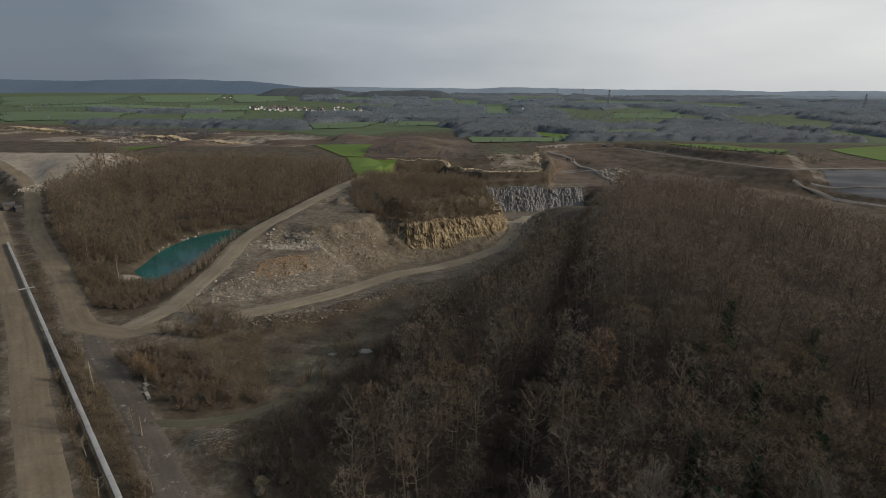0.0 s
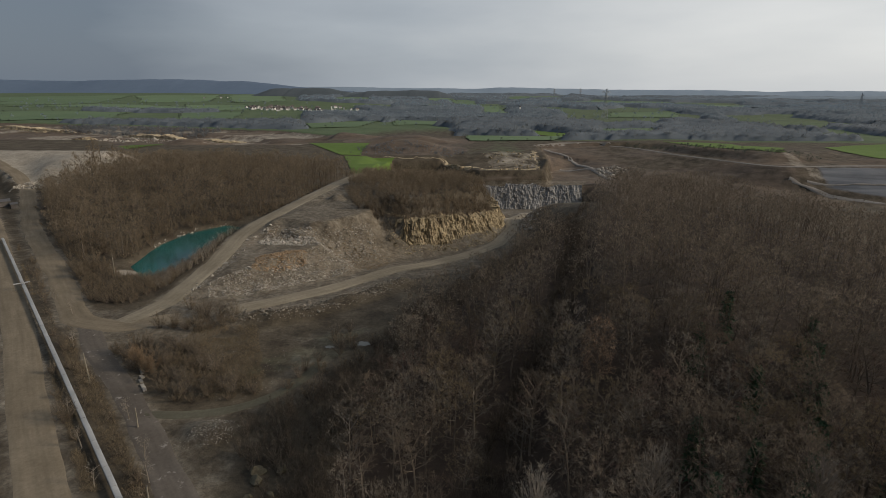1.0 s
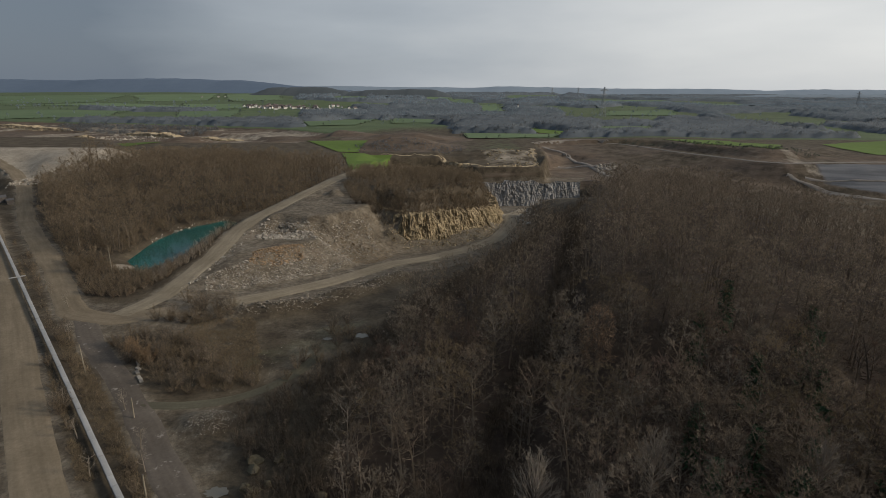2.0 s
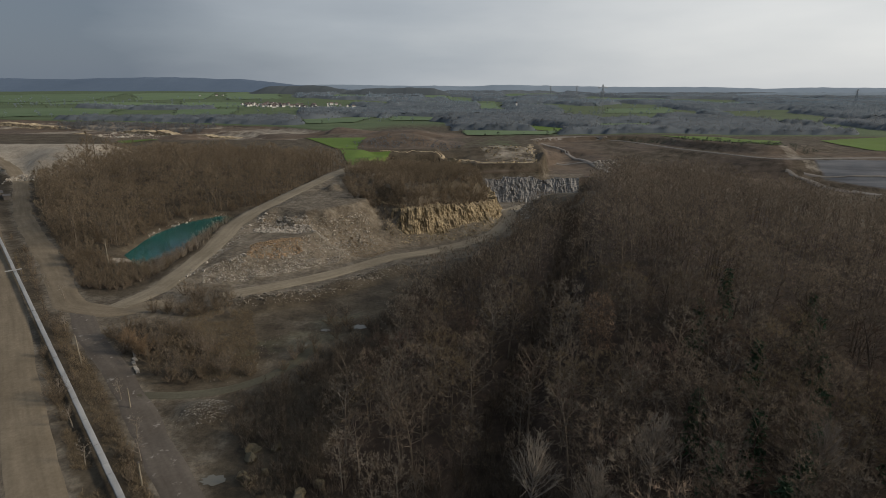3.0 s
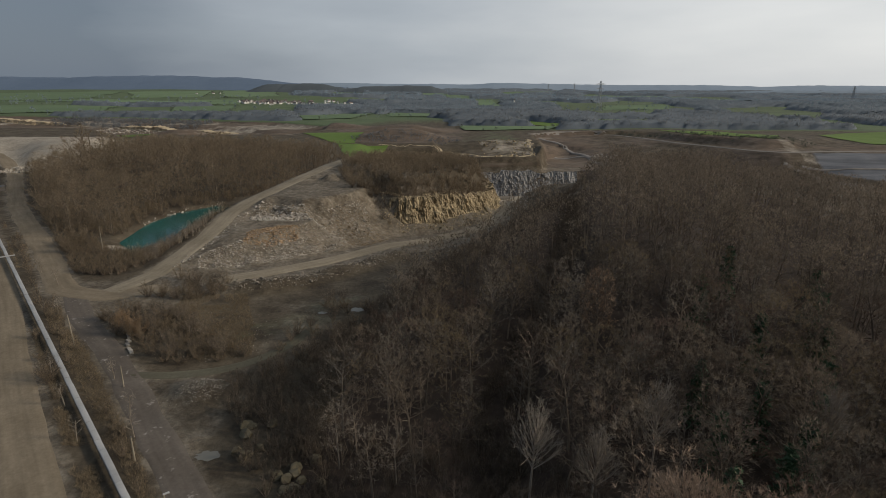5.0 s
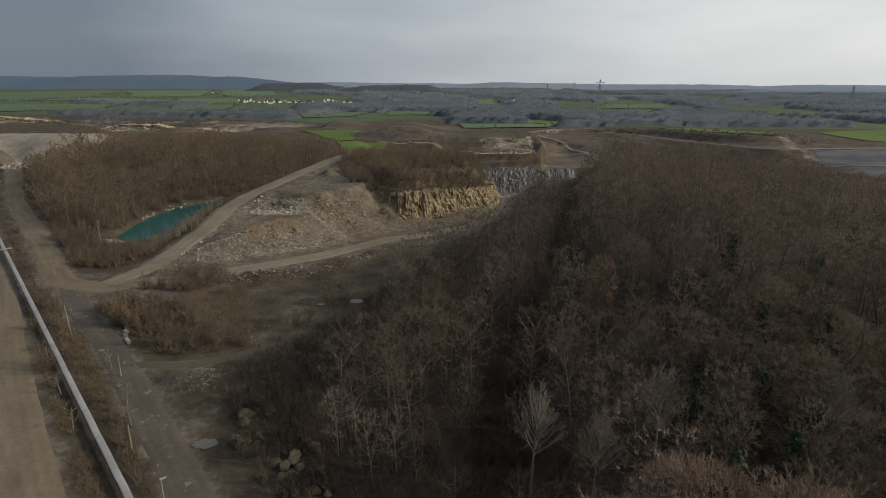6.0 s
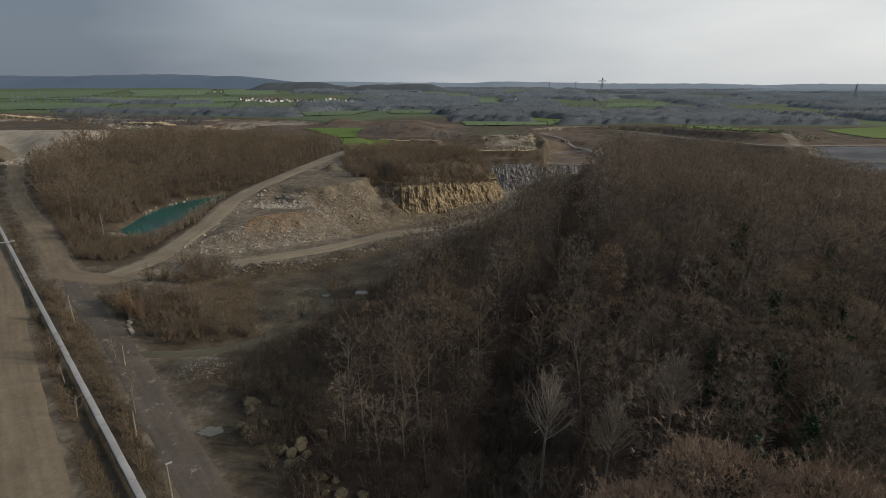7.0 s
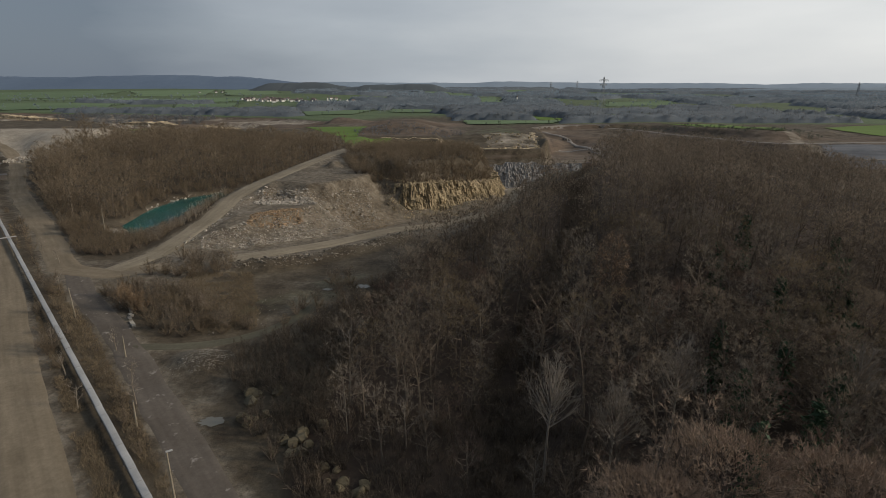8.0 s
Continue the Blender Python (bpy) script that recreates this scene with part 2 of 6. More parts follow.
# cream limestone, made brighter to hold the sunlight the bench faces lack
MAT_ROCK_CREAM_LIT = two_tone("lit_cream_limestone", (0.17, 0.128, 0.08), (0.72, 0.59, 0.40), 0.16, 0.8, 0.95, bump=0.8, depth=0.6, squash=(1, 1, 0.25))
MAT_ROCK_PALE = two_tone("pale_limestone", (0.16, 0.155, 0.148), (0.47, 0.458, 0.44), 0.1, 0.6, 0.95, bump=0.6, depth=0.4, squash=(1, 1, 0.4))
MAT_ROCK_BROWN = two_tone("brown_limestone", (0.14, 0.105, 0.07), (0.34, 0.27, 0.18), 0.1, 0.5, 0.95, bump=0.6, depth=0.4)
MAT_STONE = two_tone("rubble_stone", (0.165, 0.152, 0.13), (0.43, 0.395, 0.345), 0.4, 2.5, 0.95, vary=0.6, bump=0.5, depth=0.08, per_island=True)
MAT_STONE_DARK = two_tone("brown_stone", (0.10, 0.088, 0.07), (0.27, 0.24, 0.20), 0.4, 2.5, 0.95, vary=0.6, bump=0.5, depth=0.08, per_island=True)
MAT_BOULDER = two_tone("mossy_boulder", (0.072, 0.062, 0.04), (0.20, 0.17, 0.115), 0.5, 3.0, 0.95, vary=0.3, bump=0.6, depth=0.08)
MAT_FIELD = two_tone("meadow_grass", (0.075, 0.125, 0.022), (0.12, 0.18, 0.038), 0.008, 0.1, 0.95, vary=0.25, bump=0)
# pasture green of the far fields, greyed by haze put in the colour
MAT_FIELD_HAZED = two_tone("hazed_pasture", (0.10, 0.15, 0.078), (0.14, 0.195, 0.10), 0.008, 0.1, 0.95, vary=0.3, bump=0)
MAT_COVER = two_tone("galvanised_cover", (0.30, 0.30, 0.30), (0.45, 0.445, 0.435), 0.2, 2.0, 0.5, vary=0.12, bump=0.1, depth=0.02)
MAT_STEEL = two_tone("weathered_steel", (0.09, 0.08, 0.075), (0.17, 0.155, 0.14), 0.5, 3.0, 0.6, bump=0)
MAT_PYLON = two_tone("grey_steel", (0.26, 0.28, 0.30), (0.33, 0.35, 0.37), 0.5, 3.0, 0.6, bump=0)
MAT_WOODPOLE = two_tone("pole_wood", (0.22, 0.19, 0.14), (0.36, 0.32, 0.25), 0.5, 3.0, 0.9, bump=0)
MAT_PLASTER = two_tone("plaster", (0.60, 0.59, 0.57), (0.82, 0.81, 0.79), 0.05, 0.4, 0.9, vary=0.2, bump=0)
MAT_ROOF = two_tone("roof_tiles", (0.09, 0.08, 0.078), (0.16, 0.13, 0.12), 0.05, 0.6, 0.85, vary=0.4, bump=0)
MAT_PANE, _n, _l, _b = shader("dark_pane", 0.15)
_b.inputs["Base Color"].default_value = (0.03, 0.035, 0.04, 1)
MAT_WATER, _n, _l, _b = shader("turquoise_water", 0.12)
_b.inputs["Specular IOR Level"].default_value = 0.35
_c = world_coords(_n)
_l.new(mixed(_n, _l, stretched(_n, _l, noise_node(_n, _l, 0.06, 3, 0.5, _c), 0.35, 0.65), (0.006, 0.080, 0.074), (0.010, 0.115, 0.104)), _b.inputs["Base Color"])
bumped(_n, _l, _b, noise_node(_n, _l, 2.5, 3, 0.5, _c), 0.08, 0.02)

# ---- the lie of the land ----
def ss(a, b, v):
    t = np.clip((v - a) / (b - a), 0.0, 1.0)
    return t * t * (3 - 2 * t)


def vnoise(x, y, seed=0):
    """Smooth value noise, 0 to 1."""
    xi, yi = np.floor(x).astype(np.int64), np.floor(y).astype(np.int64)
    fx, fy = x - xi, y - yi
    fx, fy = fx * fx * (3 - 2 * fx), fy * fy * (3 - 2 * fy)

    def h(i, j):
        k = (i * 374761393 + j * 668265263 + seed * 974634777) & 0x7FFFFFFF
        k = ((k ^ (k >> 13)) * 1274126177) & 0x7FFFFFFF
        return ((k ^ (k >> 16)) & 0xFFFF) / 65535.0

    return (h(xi, yi) * (1 - fx) + h(xi + 1, yi) * fx) * (1 - fy) + (h(xi, yi + 1) * (1 - fx) + h(xi + 1, yi + 1) * fx) * fy


def fbm(x, y, size, octaves=4, seed=0):
    """Layered noise, about -1 to 1."""
    total, amp, k = 0.0, 1.0, 1.0 / size
    for o in range(octaves):
        total = total + amp * (vnoise(x * k + 17.3 * o, y * k - 9.1 * o, seed + o) * 2 - 1)
        amp, k = amp * 0.5, k * 2.03
    return total / 1.6


def inside(X, Y, pts):
    """Signed distance to a closed outline, positive within."""
    X, Y = np.asarray(X, float), np.asarray(Y, float)
    best = np.full(X.shape, 1e18)
    odd = np.zeros(X.shape, bool)
    for (ax, ay), (bx, by) in zip(pts, pts[1:] + pts[:1]):
        ux, uy = bx - ax, by - ay
        t = np.clip(((X - ax) * ux + (Y - ay) * uy) / (ux * ux + uy * uy), 0, 1)
        best = np.minimum(best, (X - ax - t * ux) ** 2 + (Y - ay - t * uy) ** 2)
        if ay != by:
            odd ^= ((ay > Y) != (by > Y)) & (X < (Y - ay) * ux / uy + ax)
    return np.where(odd, 1, -1) * np.sqrt(best)


def along(X, Y, pts):
    """Distance to an open line of (x, y, ...) and the line's further values at the nearest place."""
    X, Y = np.asarray(X, float), np.asarray(Y, float)
    best, val = np.full(X.shape, 1e18), np.zeros(X.shape)
    for a, b in zip(pts, pts[1:]):
        ux, uy = b[0] - a[0], b[1] - a[1]
        t = np.clip(((X - a[0]) * ux + (Y - a[1]) * uy) / (ux * ux + uy * uy), 0, 1)
        d = (X - a[0] - t * ux) ** 2 + (Y - a[1] - t * uy) ** 2
        near = d < best
        best = np.where(near, d, best)
        if len(a) > 2:
            val = np.where(near, a[2] + t * (b[2] - a[2]), val)
    return np.sqrt(best), val


MOUND = [(-82, 146), (-82, 190), (-80, 216), (-66, 212), (-50, 204), (-44, 194), (-51, 185), (-57, 177), (-63, 170), (-70, 160), (-77, 142)]
UPPER = [(-73, 211), (-71, 224), (-63, 256), (-59, 292), (-48, 294), (-38, 270), (-30, 246), (-31, 232), (-36, 224), (-43, 215), (-51, 211.5), (-58, 213.5), (-65, 217), (-70, 213)]
HILL = [(-36, 238), (-29, 231), (-21, 228), (-15.5, 226.5), (-9, 228.5), (-3, 231), (7, 240.5), (17.5, 250), (27, 261.5), (34, 280), (36, 310), (20, 345), (-20, 352), (-50, 345), (-60, 320), (-66, 285), (-58, 268), (-47, 262), (-39, 248)]
LAKE = [(-110, 182), (-112, 211), (-110, 227), (-98, 241), (-89, 236), (-88, 212), (-92, 197), (-91, 177), (-97, 168)]
BOWL = [(-60, 360), (-45, 488), (2, 490), (34, 457), (86, 456), (96, 480), (106, 600), (150, 645), (225, 612), (272, 562), (341, 545), (420, 566), (600, 560), (640, 420), (520, 330),
        (330, 285), (180, 285), (60, 300), (38, 296), (10, 340)]
HEAP = [(-340, 384), (-270, 380), (-240, 350), (-232, 400), (-300, 470), (-460, 470), (-460, 384)]
LEFT_QUARRY = [(-900, 540), (-640, 530), (-440, 505), (-300, 585), (-150, 590), (-120, 700), (-230, 800), (-480, 860), (-900, 930)]
WOOD = [(92, 262), (77, 240), (68, 222), (57, 206), (45, 188), (30, 172), (12, 150), (-2, 133), (-9, 110), (-12, 93), (-16, 82), (-17, 70), (-12, 58), (-6, 46), (-2, 34), (10, 22), (60, 18), (130, 50), (175, 110), (212, 176),
        (190, 190), (164, 196), (146, 206), (138, 232), (128, 262), (112, 276), (98, 274)]
# east side of the great pit: the rim under the fields, the bench track below it, the edge of the pit floor
RIM = [(99, 580, 0), (137, 614, 1), (202, 620, 2), (246, 616, 3), (262, 545, 5), (280, 521, 5), (312, 497, 5), (350, 530, 3), (404, 571, 1), (404, 541, 1), (402, 492, 1), (440, 478, 1), (620, 478, 1)]
BENCH = [(106, 600, -2), (141, 622, -2), (180, 624, -2), (206, 611, -2), (221, 581, -2), (233, 541, -2), (250, 512, -2), (263, 488, -2), (276, 467, -2), (293, 455, -2), (337, 462, -2), (384, 466, -2), (430, 462, -2), (620, 460, -2)]
PIT_EDGE = [(112, 575, -7), (140, 560, -9), (165, 535, -10), (215, 490, -12), (256, 448, -15), (284, 430, -18), (305, 418, -21), (320, 404, -21), (333, 394, -21), (358, 378, -21), (620, 350, -21)]
SLATE = [(318, 456), (349, 458), (405, 456), (520, 450), (520, 360), (362, 384), (330, 408), (312, 428)]
HOLLOW = [(-20, 68), (-2, 66), (9, 72), (20, 60), (16, 46), (12, 20), (-14, 20)]
# lines: x, y, height
HAUL = [(-230, 270, 0), (-163, 192, 0), (-107, 126, 0), (-85, 98, 0), (-66, 75, 0), (-62, 70, 0), (-30, 32, 0), (20, -30, 0)]
PATH_LINE = [(-58, 90, 0), (-48, 90, 0), (-38, 93, 0), (-31, 100, 0), (-27, 110, 0)]
TRACK = [(-92, 130, 0), (-80, 114, 0), (-67, 101, 0), (-51, 82, 0), (-43, 72, 0), (-20, 44, 0), (20, -5, 0)]
LEFT_ROAD = [(-70, 136, 0), (-83, 129, 0), (-97, 133, 0), (-109, 148, 0), (-125, 168, 0), (-147, 193, 0), (-188, 241, -1), (-214, 276, 0), (-240, 312, 3), (-262, 335, 7), (-300, 366, 12), (-350, 392, 15.3), (-420, 410, 15.5)]
RAMP = [(-84, 132, 0), (-79, 145, 0.2), (-76, 176, 3), (-77, 200, 5), (-75, 218, 6.2), (-64, 254, 9), (-54, 289, 11), (-47, 320, 11)]
LOWER = [(-60, 140, 0), (-53, 145, -0.4), (-34, 167, -3), (-18, 194, -6), (-4, 206, -7.5), (12, 224, -9.3), (28, 246, -10.3), (38, 272, -9.5), (40, 288, -8.8), (55, 330, -15)]
CONVEYOR = ((-176.0, 210.0), (-10.0, 24.5))


def ground(X, Y):
    X, Y = np.asarray(X, float), np.asarray(Y, float)
    R = np.hypot(X, Y)
    z = 0.35 * fbm(X, Y, 45, 3, 3) * ss(40, 120, R)
    # far country: rolling fields, then hills up to the horizon
    z = z + ss(560, 1500, R) * (9 * fbm(X, Y, 420, 3, 11) + 2)
    z = z + ss(2100, 4500, Y) * (5 + 14 * fbm(X, Y, 1100, 3, 21))
    z = z + 18 * ss(1430, 1800, Y) * (1 - ss(1900, 2400, Y)) * np.exp(-((X + 370) / 280) ** 2)
    # wooded ridge
    back = ss(165, 245, Y)
    z = z + 14 * ss(-10 + 52 * back, 60 + 18 * back, X) * ss(30, 130, Y) * (1 - ss(225, 305, Y)) * (1 - 0.24 * ss(55, 100, X)) * (1 - 0.75 * ss(105, 190, X))
    fd, _ = along(X, Y, [(52, 200), (42, 165), (34, 135), (22, 103), (12, 84), (9, 66), (4, 45)])
    z = z - 3.0 * (1 - ss(1, 9, fd)) * ss(40, 70, Y)
    z = z + 8 * ss(0, 1, 1 - np.hypot((X + 150) / 105, (Y - 325) / 100))
    # valley floor by the lower road
    z = z - 11 * ss(132, 245, Y) * (1 - ss(8 + 24 * back, 42 + 20 * back, X)) * ss(-88, -62, X) * (1 - ss(300, 340, Y))
    # great pit
    east = np.maximum(ss(505, 585, Y), ss(170, 280, X))
    d = inside(X, Y, BOWL) + 4 * fbm(X, Y, 30, 3, 8) * east
    rim = 4 + 66 * east
    q = 4 * np.clip(d / rim, 0, 1)
    stairs = (np.floor(q) + ss(0.55, 1.0, q - np.floor(q))) / 4
    step = ss(0, 1, d / rim) * (1 - east) + (0.6 * stairs + 0.4 * ss(0, 7, d)) * east
    z = z - 17 * step - 7 * ss(60, 75, d) * ss(200, 260, X) + 0.8 * fbm(X, Y, 14, 3, 5) * step
    cut = ss(24, 32, X) * (1 - ss(118, 135, X)) * ss(286, 292, Y) * (1 - ss(443, 447, Y))
    z = z + (np.minimum(z, -8.3 - 28 * (Y - 292) / 148) - z) * cut
    # east side: plateau under the fields, face down to the bench, broken slope down to the floor
    rim_d, rim_z = along(X, Y, RIM)
    trk_d, trk_z = along(X, Y, BENCH)
    edge_d, edge_z = along(X, Y, PIT_EDGE)
    flat = [q[:2] for q in RIM], [q[:2] for q in BENCH], [q[:2] for q in PIT_EDGE]
    rough = fbm(X, Y, 22, 4, 61)
    upper = inside(X, Y, flat[0] + flat[1][::-1]) > 0
    lower = (inside(X, Y, flat[1] + flat[2][::-1]) > 0) & ~upper
    beyond = (inside(X, Y, flat[0] + [(620, 800), (60, 800), (60, 600)]) > 0) & ~upper
    climb = np.maximum(trk_d - 4, 0) / (np.maximum(trk_d - 4, 0) + rim_d + 0.01)
    z = np.where(upper, trk_z + (rim_z - trk_z) * ss(0.3, 0.85, climb + 0.12 * rough) + 0.5 * rough * ss(4, 12, trk_d), z)
    off = np.maximum(trk_d - 4, 0)
    fall = np.clip(off / (off + edge_d + 0.01) + 0.07 * rough * ss(4, 12, trk_d), 0, 1)
    ledge = 3 * fall
    ledge = (np.floor(ledge) + ss(0.35, 0.9, ledge - np.floor(ledge))) / 3
    z = np.where(lower, trk_z + (edge_z - trk_z) * (0.5 * ledge + 0.5 * fall) + 0.8 * rough * ss(4, 14, trk_d), z)
    z = np.where(beyond, z + (rim_z - z) * (1 - ss(30, 160, rim_d)), z)
    apron = ~upper & ~lower & ~beyond & (inside(X, Y, BOWL) > 0)
    z = np.where(apron, z + (edge_z - z) * (1 - ss(0, 60, edge_d)) * ss(120, 160, X), z)
    # upper bench behind the pale wall, stepping up to the plateau
    shelf = ss(-5, 3, inside(X, Y, [(4, 490), (34, 453), (88, 452), (104, 560), (0, 560)]))
    z = z + (-6.5 + 6 * ss(462, 548, Y) + 0.8 * fbm(X, Y, 14, 3, 62) - z) * shelf
    # spoil and plateau
    zp = 11 * np.clip((Y - 138) / 150, 0, 1)
    for outline, level_z, w in ((MOUND, np.minimum(1.35 * zp, 3.9), 8 + 7 * ss(-86, -62, X)), (UPPER, np.maximum(zp, 8.2), 7 + 8 * ss(-86, -60, X) + 4 * ss(-46, -36, X))):
        d = inside(X, Y, outline) + 1.4 * fbm(X, Y, 16, 4, 6)
        k = 1 - np.clip(-d / w, 0, 1)
        k = k * (0.55 + 0.45 * k)
        gully = fbm(X + 0.35 * Y, Y * 0.35, 5, 4, 9) + 0.5 * fbm(X, Y, 2.6, 3, 19)
        z = z + np.maximum(level_z - z, 0) * k + 1.45 * gully * ss(0, 0.25, k) * (1 - ss(0.92, 1, k))
    # hill over the tan cliff
    d = inside(X, Y, HILL)
    brow = np.interp(X, (-40, -30, -24, -18, -6, 8, 20, 28, 40), (8.2, 7.2, 5.4, 4.8, 4.2, 2.6, 0.9, -0.9, -1.5))
    top = brow + (11.8 - 4.0 * ss(275, 335, Y) - brow) * ss(5.5, 17, d)
    k = ss(3.4, 5.6, d)
    z = z + np.maximum(top - z, 0) * k
    # talus at the foot of the cliff
    z = z + 4.2 * ss(-8, 1, d) * (1 - k) * ss(-26, -20, X) * ss(214, 226, Y) * (1 - ss(262, 280, Y)) * (0.85 + 0.4 * fbm(X, Y, 6, 3, 14))
    # pale heap in the west
    d = inside(X, Y, HEAP)
    z = z + np.maximum(15.5 - z, 0) * ss(-42, 2, d + 3 * fbm(X, Y, 25, 3, 2))
    # spoil hills behind the tan cliff
    for cx, cy, rx, ry, hh in ((-34, 560, 50, 40, 9), (-36, 640, 60, 40, 7), (-300, 662, 34, 28, 9), (-49, 256, 4.5, 5, 2.6), (-130, 690, 55, 25, 6), (60, 520, 40, 26, 2.5)):
        z = z + hh * ss(0, 1, 1.15 - np.hypot((X - cx) / rx, (Y - cy) / ry) + 0.12 * fbm(X, Y, 20, 3, 4))
    d = inside(X, Y, LEFT_QUARRY)
    z = z - 5 * ss(0, 12, d) + 1.5 * fbm(X, Y, 18, 3, 7) * ss(0, 40, d) - 4 * ss(60, 68, d)
    z = z - 4 * ss(0, 18, inside(X, Y, [(-70, 440), (-70, 505), (34, 505), (34, 440)]))
    # lake bed
    z = z - 3.2 * ss(-4, 4, inside(X, Y, LAKE) + 0.8 * fbm(X, Y, 9, 2, 3))
    z = z + (-0.95 - z) * ss(0, 1, 1.25 - np.hypot((X + 107.5) / 6.5, (Y - 174) / 5.5))
    # spoil pile on the terrace, bank below the terrace rim
    z = z + 1.8 * ss(0, 1, 1.2 - np.hypot((X + 41) / 7, (Y - 84) / 5) + 0.3 * fbm(X, Y, 4, 3, 5))
    bd, _ = along(X, Y, [(-60, 137), (-46, 136), (-36, 140), (-22, 154), (-12, 172)])
    z = z + 2.2 * (1 - ss(1, 6, bd)) * (0.8 + 0.5 * fbm(X, Y, 6, 3, 15))
    # road beds
    for line, half in ((HAUL, 5.0), (TRACK, 3.2), (LEFT_ROAD, 6.0), (RAMP, 4.2), (LOWER, 4.2)):
        rd, rz = along(X, Y, line)
        z = z + (rz - z) * (1 - ss(half, half + 4, rd))
    return z


def at_ground(x, y):
    return float(ground(np.array([x]), np.array([y]))[0])


def mesh_of(name, verts, faces, mat=None, smooth=False):
    """A mesh from arrays; faces: one array of equal faces, or a list."""
    me = bpy.data.meshes.new(name)
    verts = np.asarray(verts, np.float32)
    faces = np.asarray(faces, np.int32)
    me.vertices.add(len(verts))
    me.vertices.foreach_set("co", verts.ravel())
    k = faces.shape[1]
    me.loops.add(faces.size)
    me.loops.foreach_set("vertex_index", faces.ravel())
    me.polygons.add(len(faces))
    me.polygons.foreach_set("loop_start", np.arange(0, faces.size, k, dtype=np.int32))
    me.update(calc_edges=True)
    me.validate()
    if smooth:
        me.shade_smooth()
    else:
        me.shade_flat()
    if mat is not None:
        me.materials.append(mat)
    return me


def grid_faces(nu, nv):
    i, j = np.meshgrid(np.arange(nu - 1), np.arange(nv - 1), indexing="ij")
    a = (i * nv + j).ravel()
    return np.stack((a, a + nv, a + nv + 1, a + 1), 1)


def spaced(*runs):
    """Coordinates: (start, end, step) runs joined."""
    return np.unique(np.round(np.concatenate([np.arange(a, b, s) for a, b, s in runs]), 3))


def zone_masks(X, Y):
    road = ss(-6, 6, np.maximum(inside(X, Y, MOUND), inside(X, Y, UPPER)) + 26 * ss(-80, -62, X)) * (1 - ss(300, 310, Y)) * ss(-4.5, -3.0, X - np.interp(Y, [q[1] for q in RAMP], [q[0] for q in RAMP]))
    pit = ss(-4, 4, inside(X, Y, [(-60, 140), (-50, 140), (-30, 150), (-8, 180), (16, 200), (36, 230), (50, 280), (120, 300), (125, 445), (40, 445), (36, 290), (20, 262), (-24, 236), (-36, 240), (-58, 152)]))
    terrace = 0.46 * ss(-8, 8, inside(X, Y, [(-48, 131), (-34, 129), (-16, 140), (-14, 110), (-24, 92), (-36, 90), (-40, 108)]))
    low = 0.47 * ss(-3, 3, inside(X, Y, [(-56, 90), (-34, 96), (-30, 82), (-36, 62), (-44, 68)]))
    yard = 0.62 * ss(-4, 4, inside(X, Y, [(-106, 136), (-93, 121), (-78, 117), (-66, 125), (-60, 140), (-76, 152), (-84, 140), (-97, 143)]))
    bench = 0.75 * ss(-4, 4, inside(X, Y, [(40, 438), (118, 438), (130, 470), (95, 470), (88, 450), (36, 450)]))
    heap = ss(-44, -20, inside(X, Y, HEAP)) * (0.75 + 0.25 * ss(-0.2, 0.2, fbm(X, Y, 30, 3, 31)))
    heap = heap * (1 - ss(386, 396, Y))
    beach = 0.9 * ss(-1.2, 1.2, 3.6 - np.hypot((X + 107.5) / 1.2, Y - 174.0))
    tan = 0.5 * ss(-4, 4, inside(X, Y, [(312, 500), (330, 520), (318, 456), (322, 430), (306, 434), (304, 466)]))
    top = (0.42 + 0.3 * fbm(X, Y, 16, 3, 36)) * ss(-6, 6, inside(X, Y, [(44, 462), (86, 460), (98, 530), (70, 548), (40, 520)]))
    cast_up = 0.55 * ss(-6, 8, inside(X, Y, LEFT_QUARRY)) * ss(-0.05, 0.35, fbm(X, Y * 2.5, 80, 3, 37)) + 0.3 * ss(-0.1, 0.2, 1 - np.hypot((X + 300) / 36, (Y - 662) / 30))
    pale = np.maximum.reduce([cast_up, heap, beach, top, tan, 0.8 * ss(-3, 3, inside(X, Y, [(34, 286), (44, 284), (60, 310), (62, 335), (44, 330)]))])
    pit_east = 0.35 * ss(150, 230, X) * ss(-10, 20, inside(X, Y, BOWL))
    verge = np.zeros(np.shape(X))
    for line, half in ((HAUL, 4.1), (LEFT_ROAD, 4.2), (TRACK, 2.8), (RAMP, 3.8), (LOWER, 3.8)):
        verge = np.maximum(verge, 0.72 * (1 - ss(half - 1, half + 3.2, along(X, Y, line)[0])))
    gravel = np.clip(np.maximum.reduce([verge, pit_east, yard, road, pit, terrace, low, bench]), 0, 1)
    bowl = inside(X, Y, BOWL)
    earth = np.maximum(ss(-2, 10, bowl) * (0.40 + 0.22 * ss(-0.2, 0.3, fbm(X, Y, 40, 3, 35)) + 0.3 * (1 - ss(140, 200, X))), ss(-4, 10, inside(X, Y, LEFT_QUARRY)))
    for cx, cy, rx, ry in ((-34, 560, 58, 48), (-36, 640, 70, 50), (-130, 690, 60, 30)):
        earth = np.maximum(earth, ss(-0.1, 0.1, 1.1 - np.hypot((X - cx) / rx, (Y - cy) / ry)))
    earth = np.maximum(earth, 0.25 * ss(-3, 3, inside(X, Y, [(-68, 203), (-34, 221), (-25, 206), (-33, 193), (-62, 190)])) * ss(-0.35, 0.15, fbm(X, Y, 9, 3, 34)))
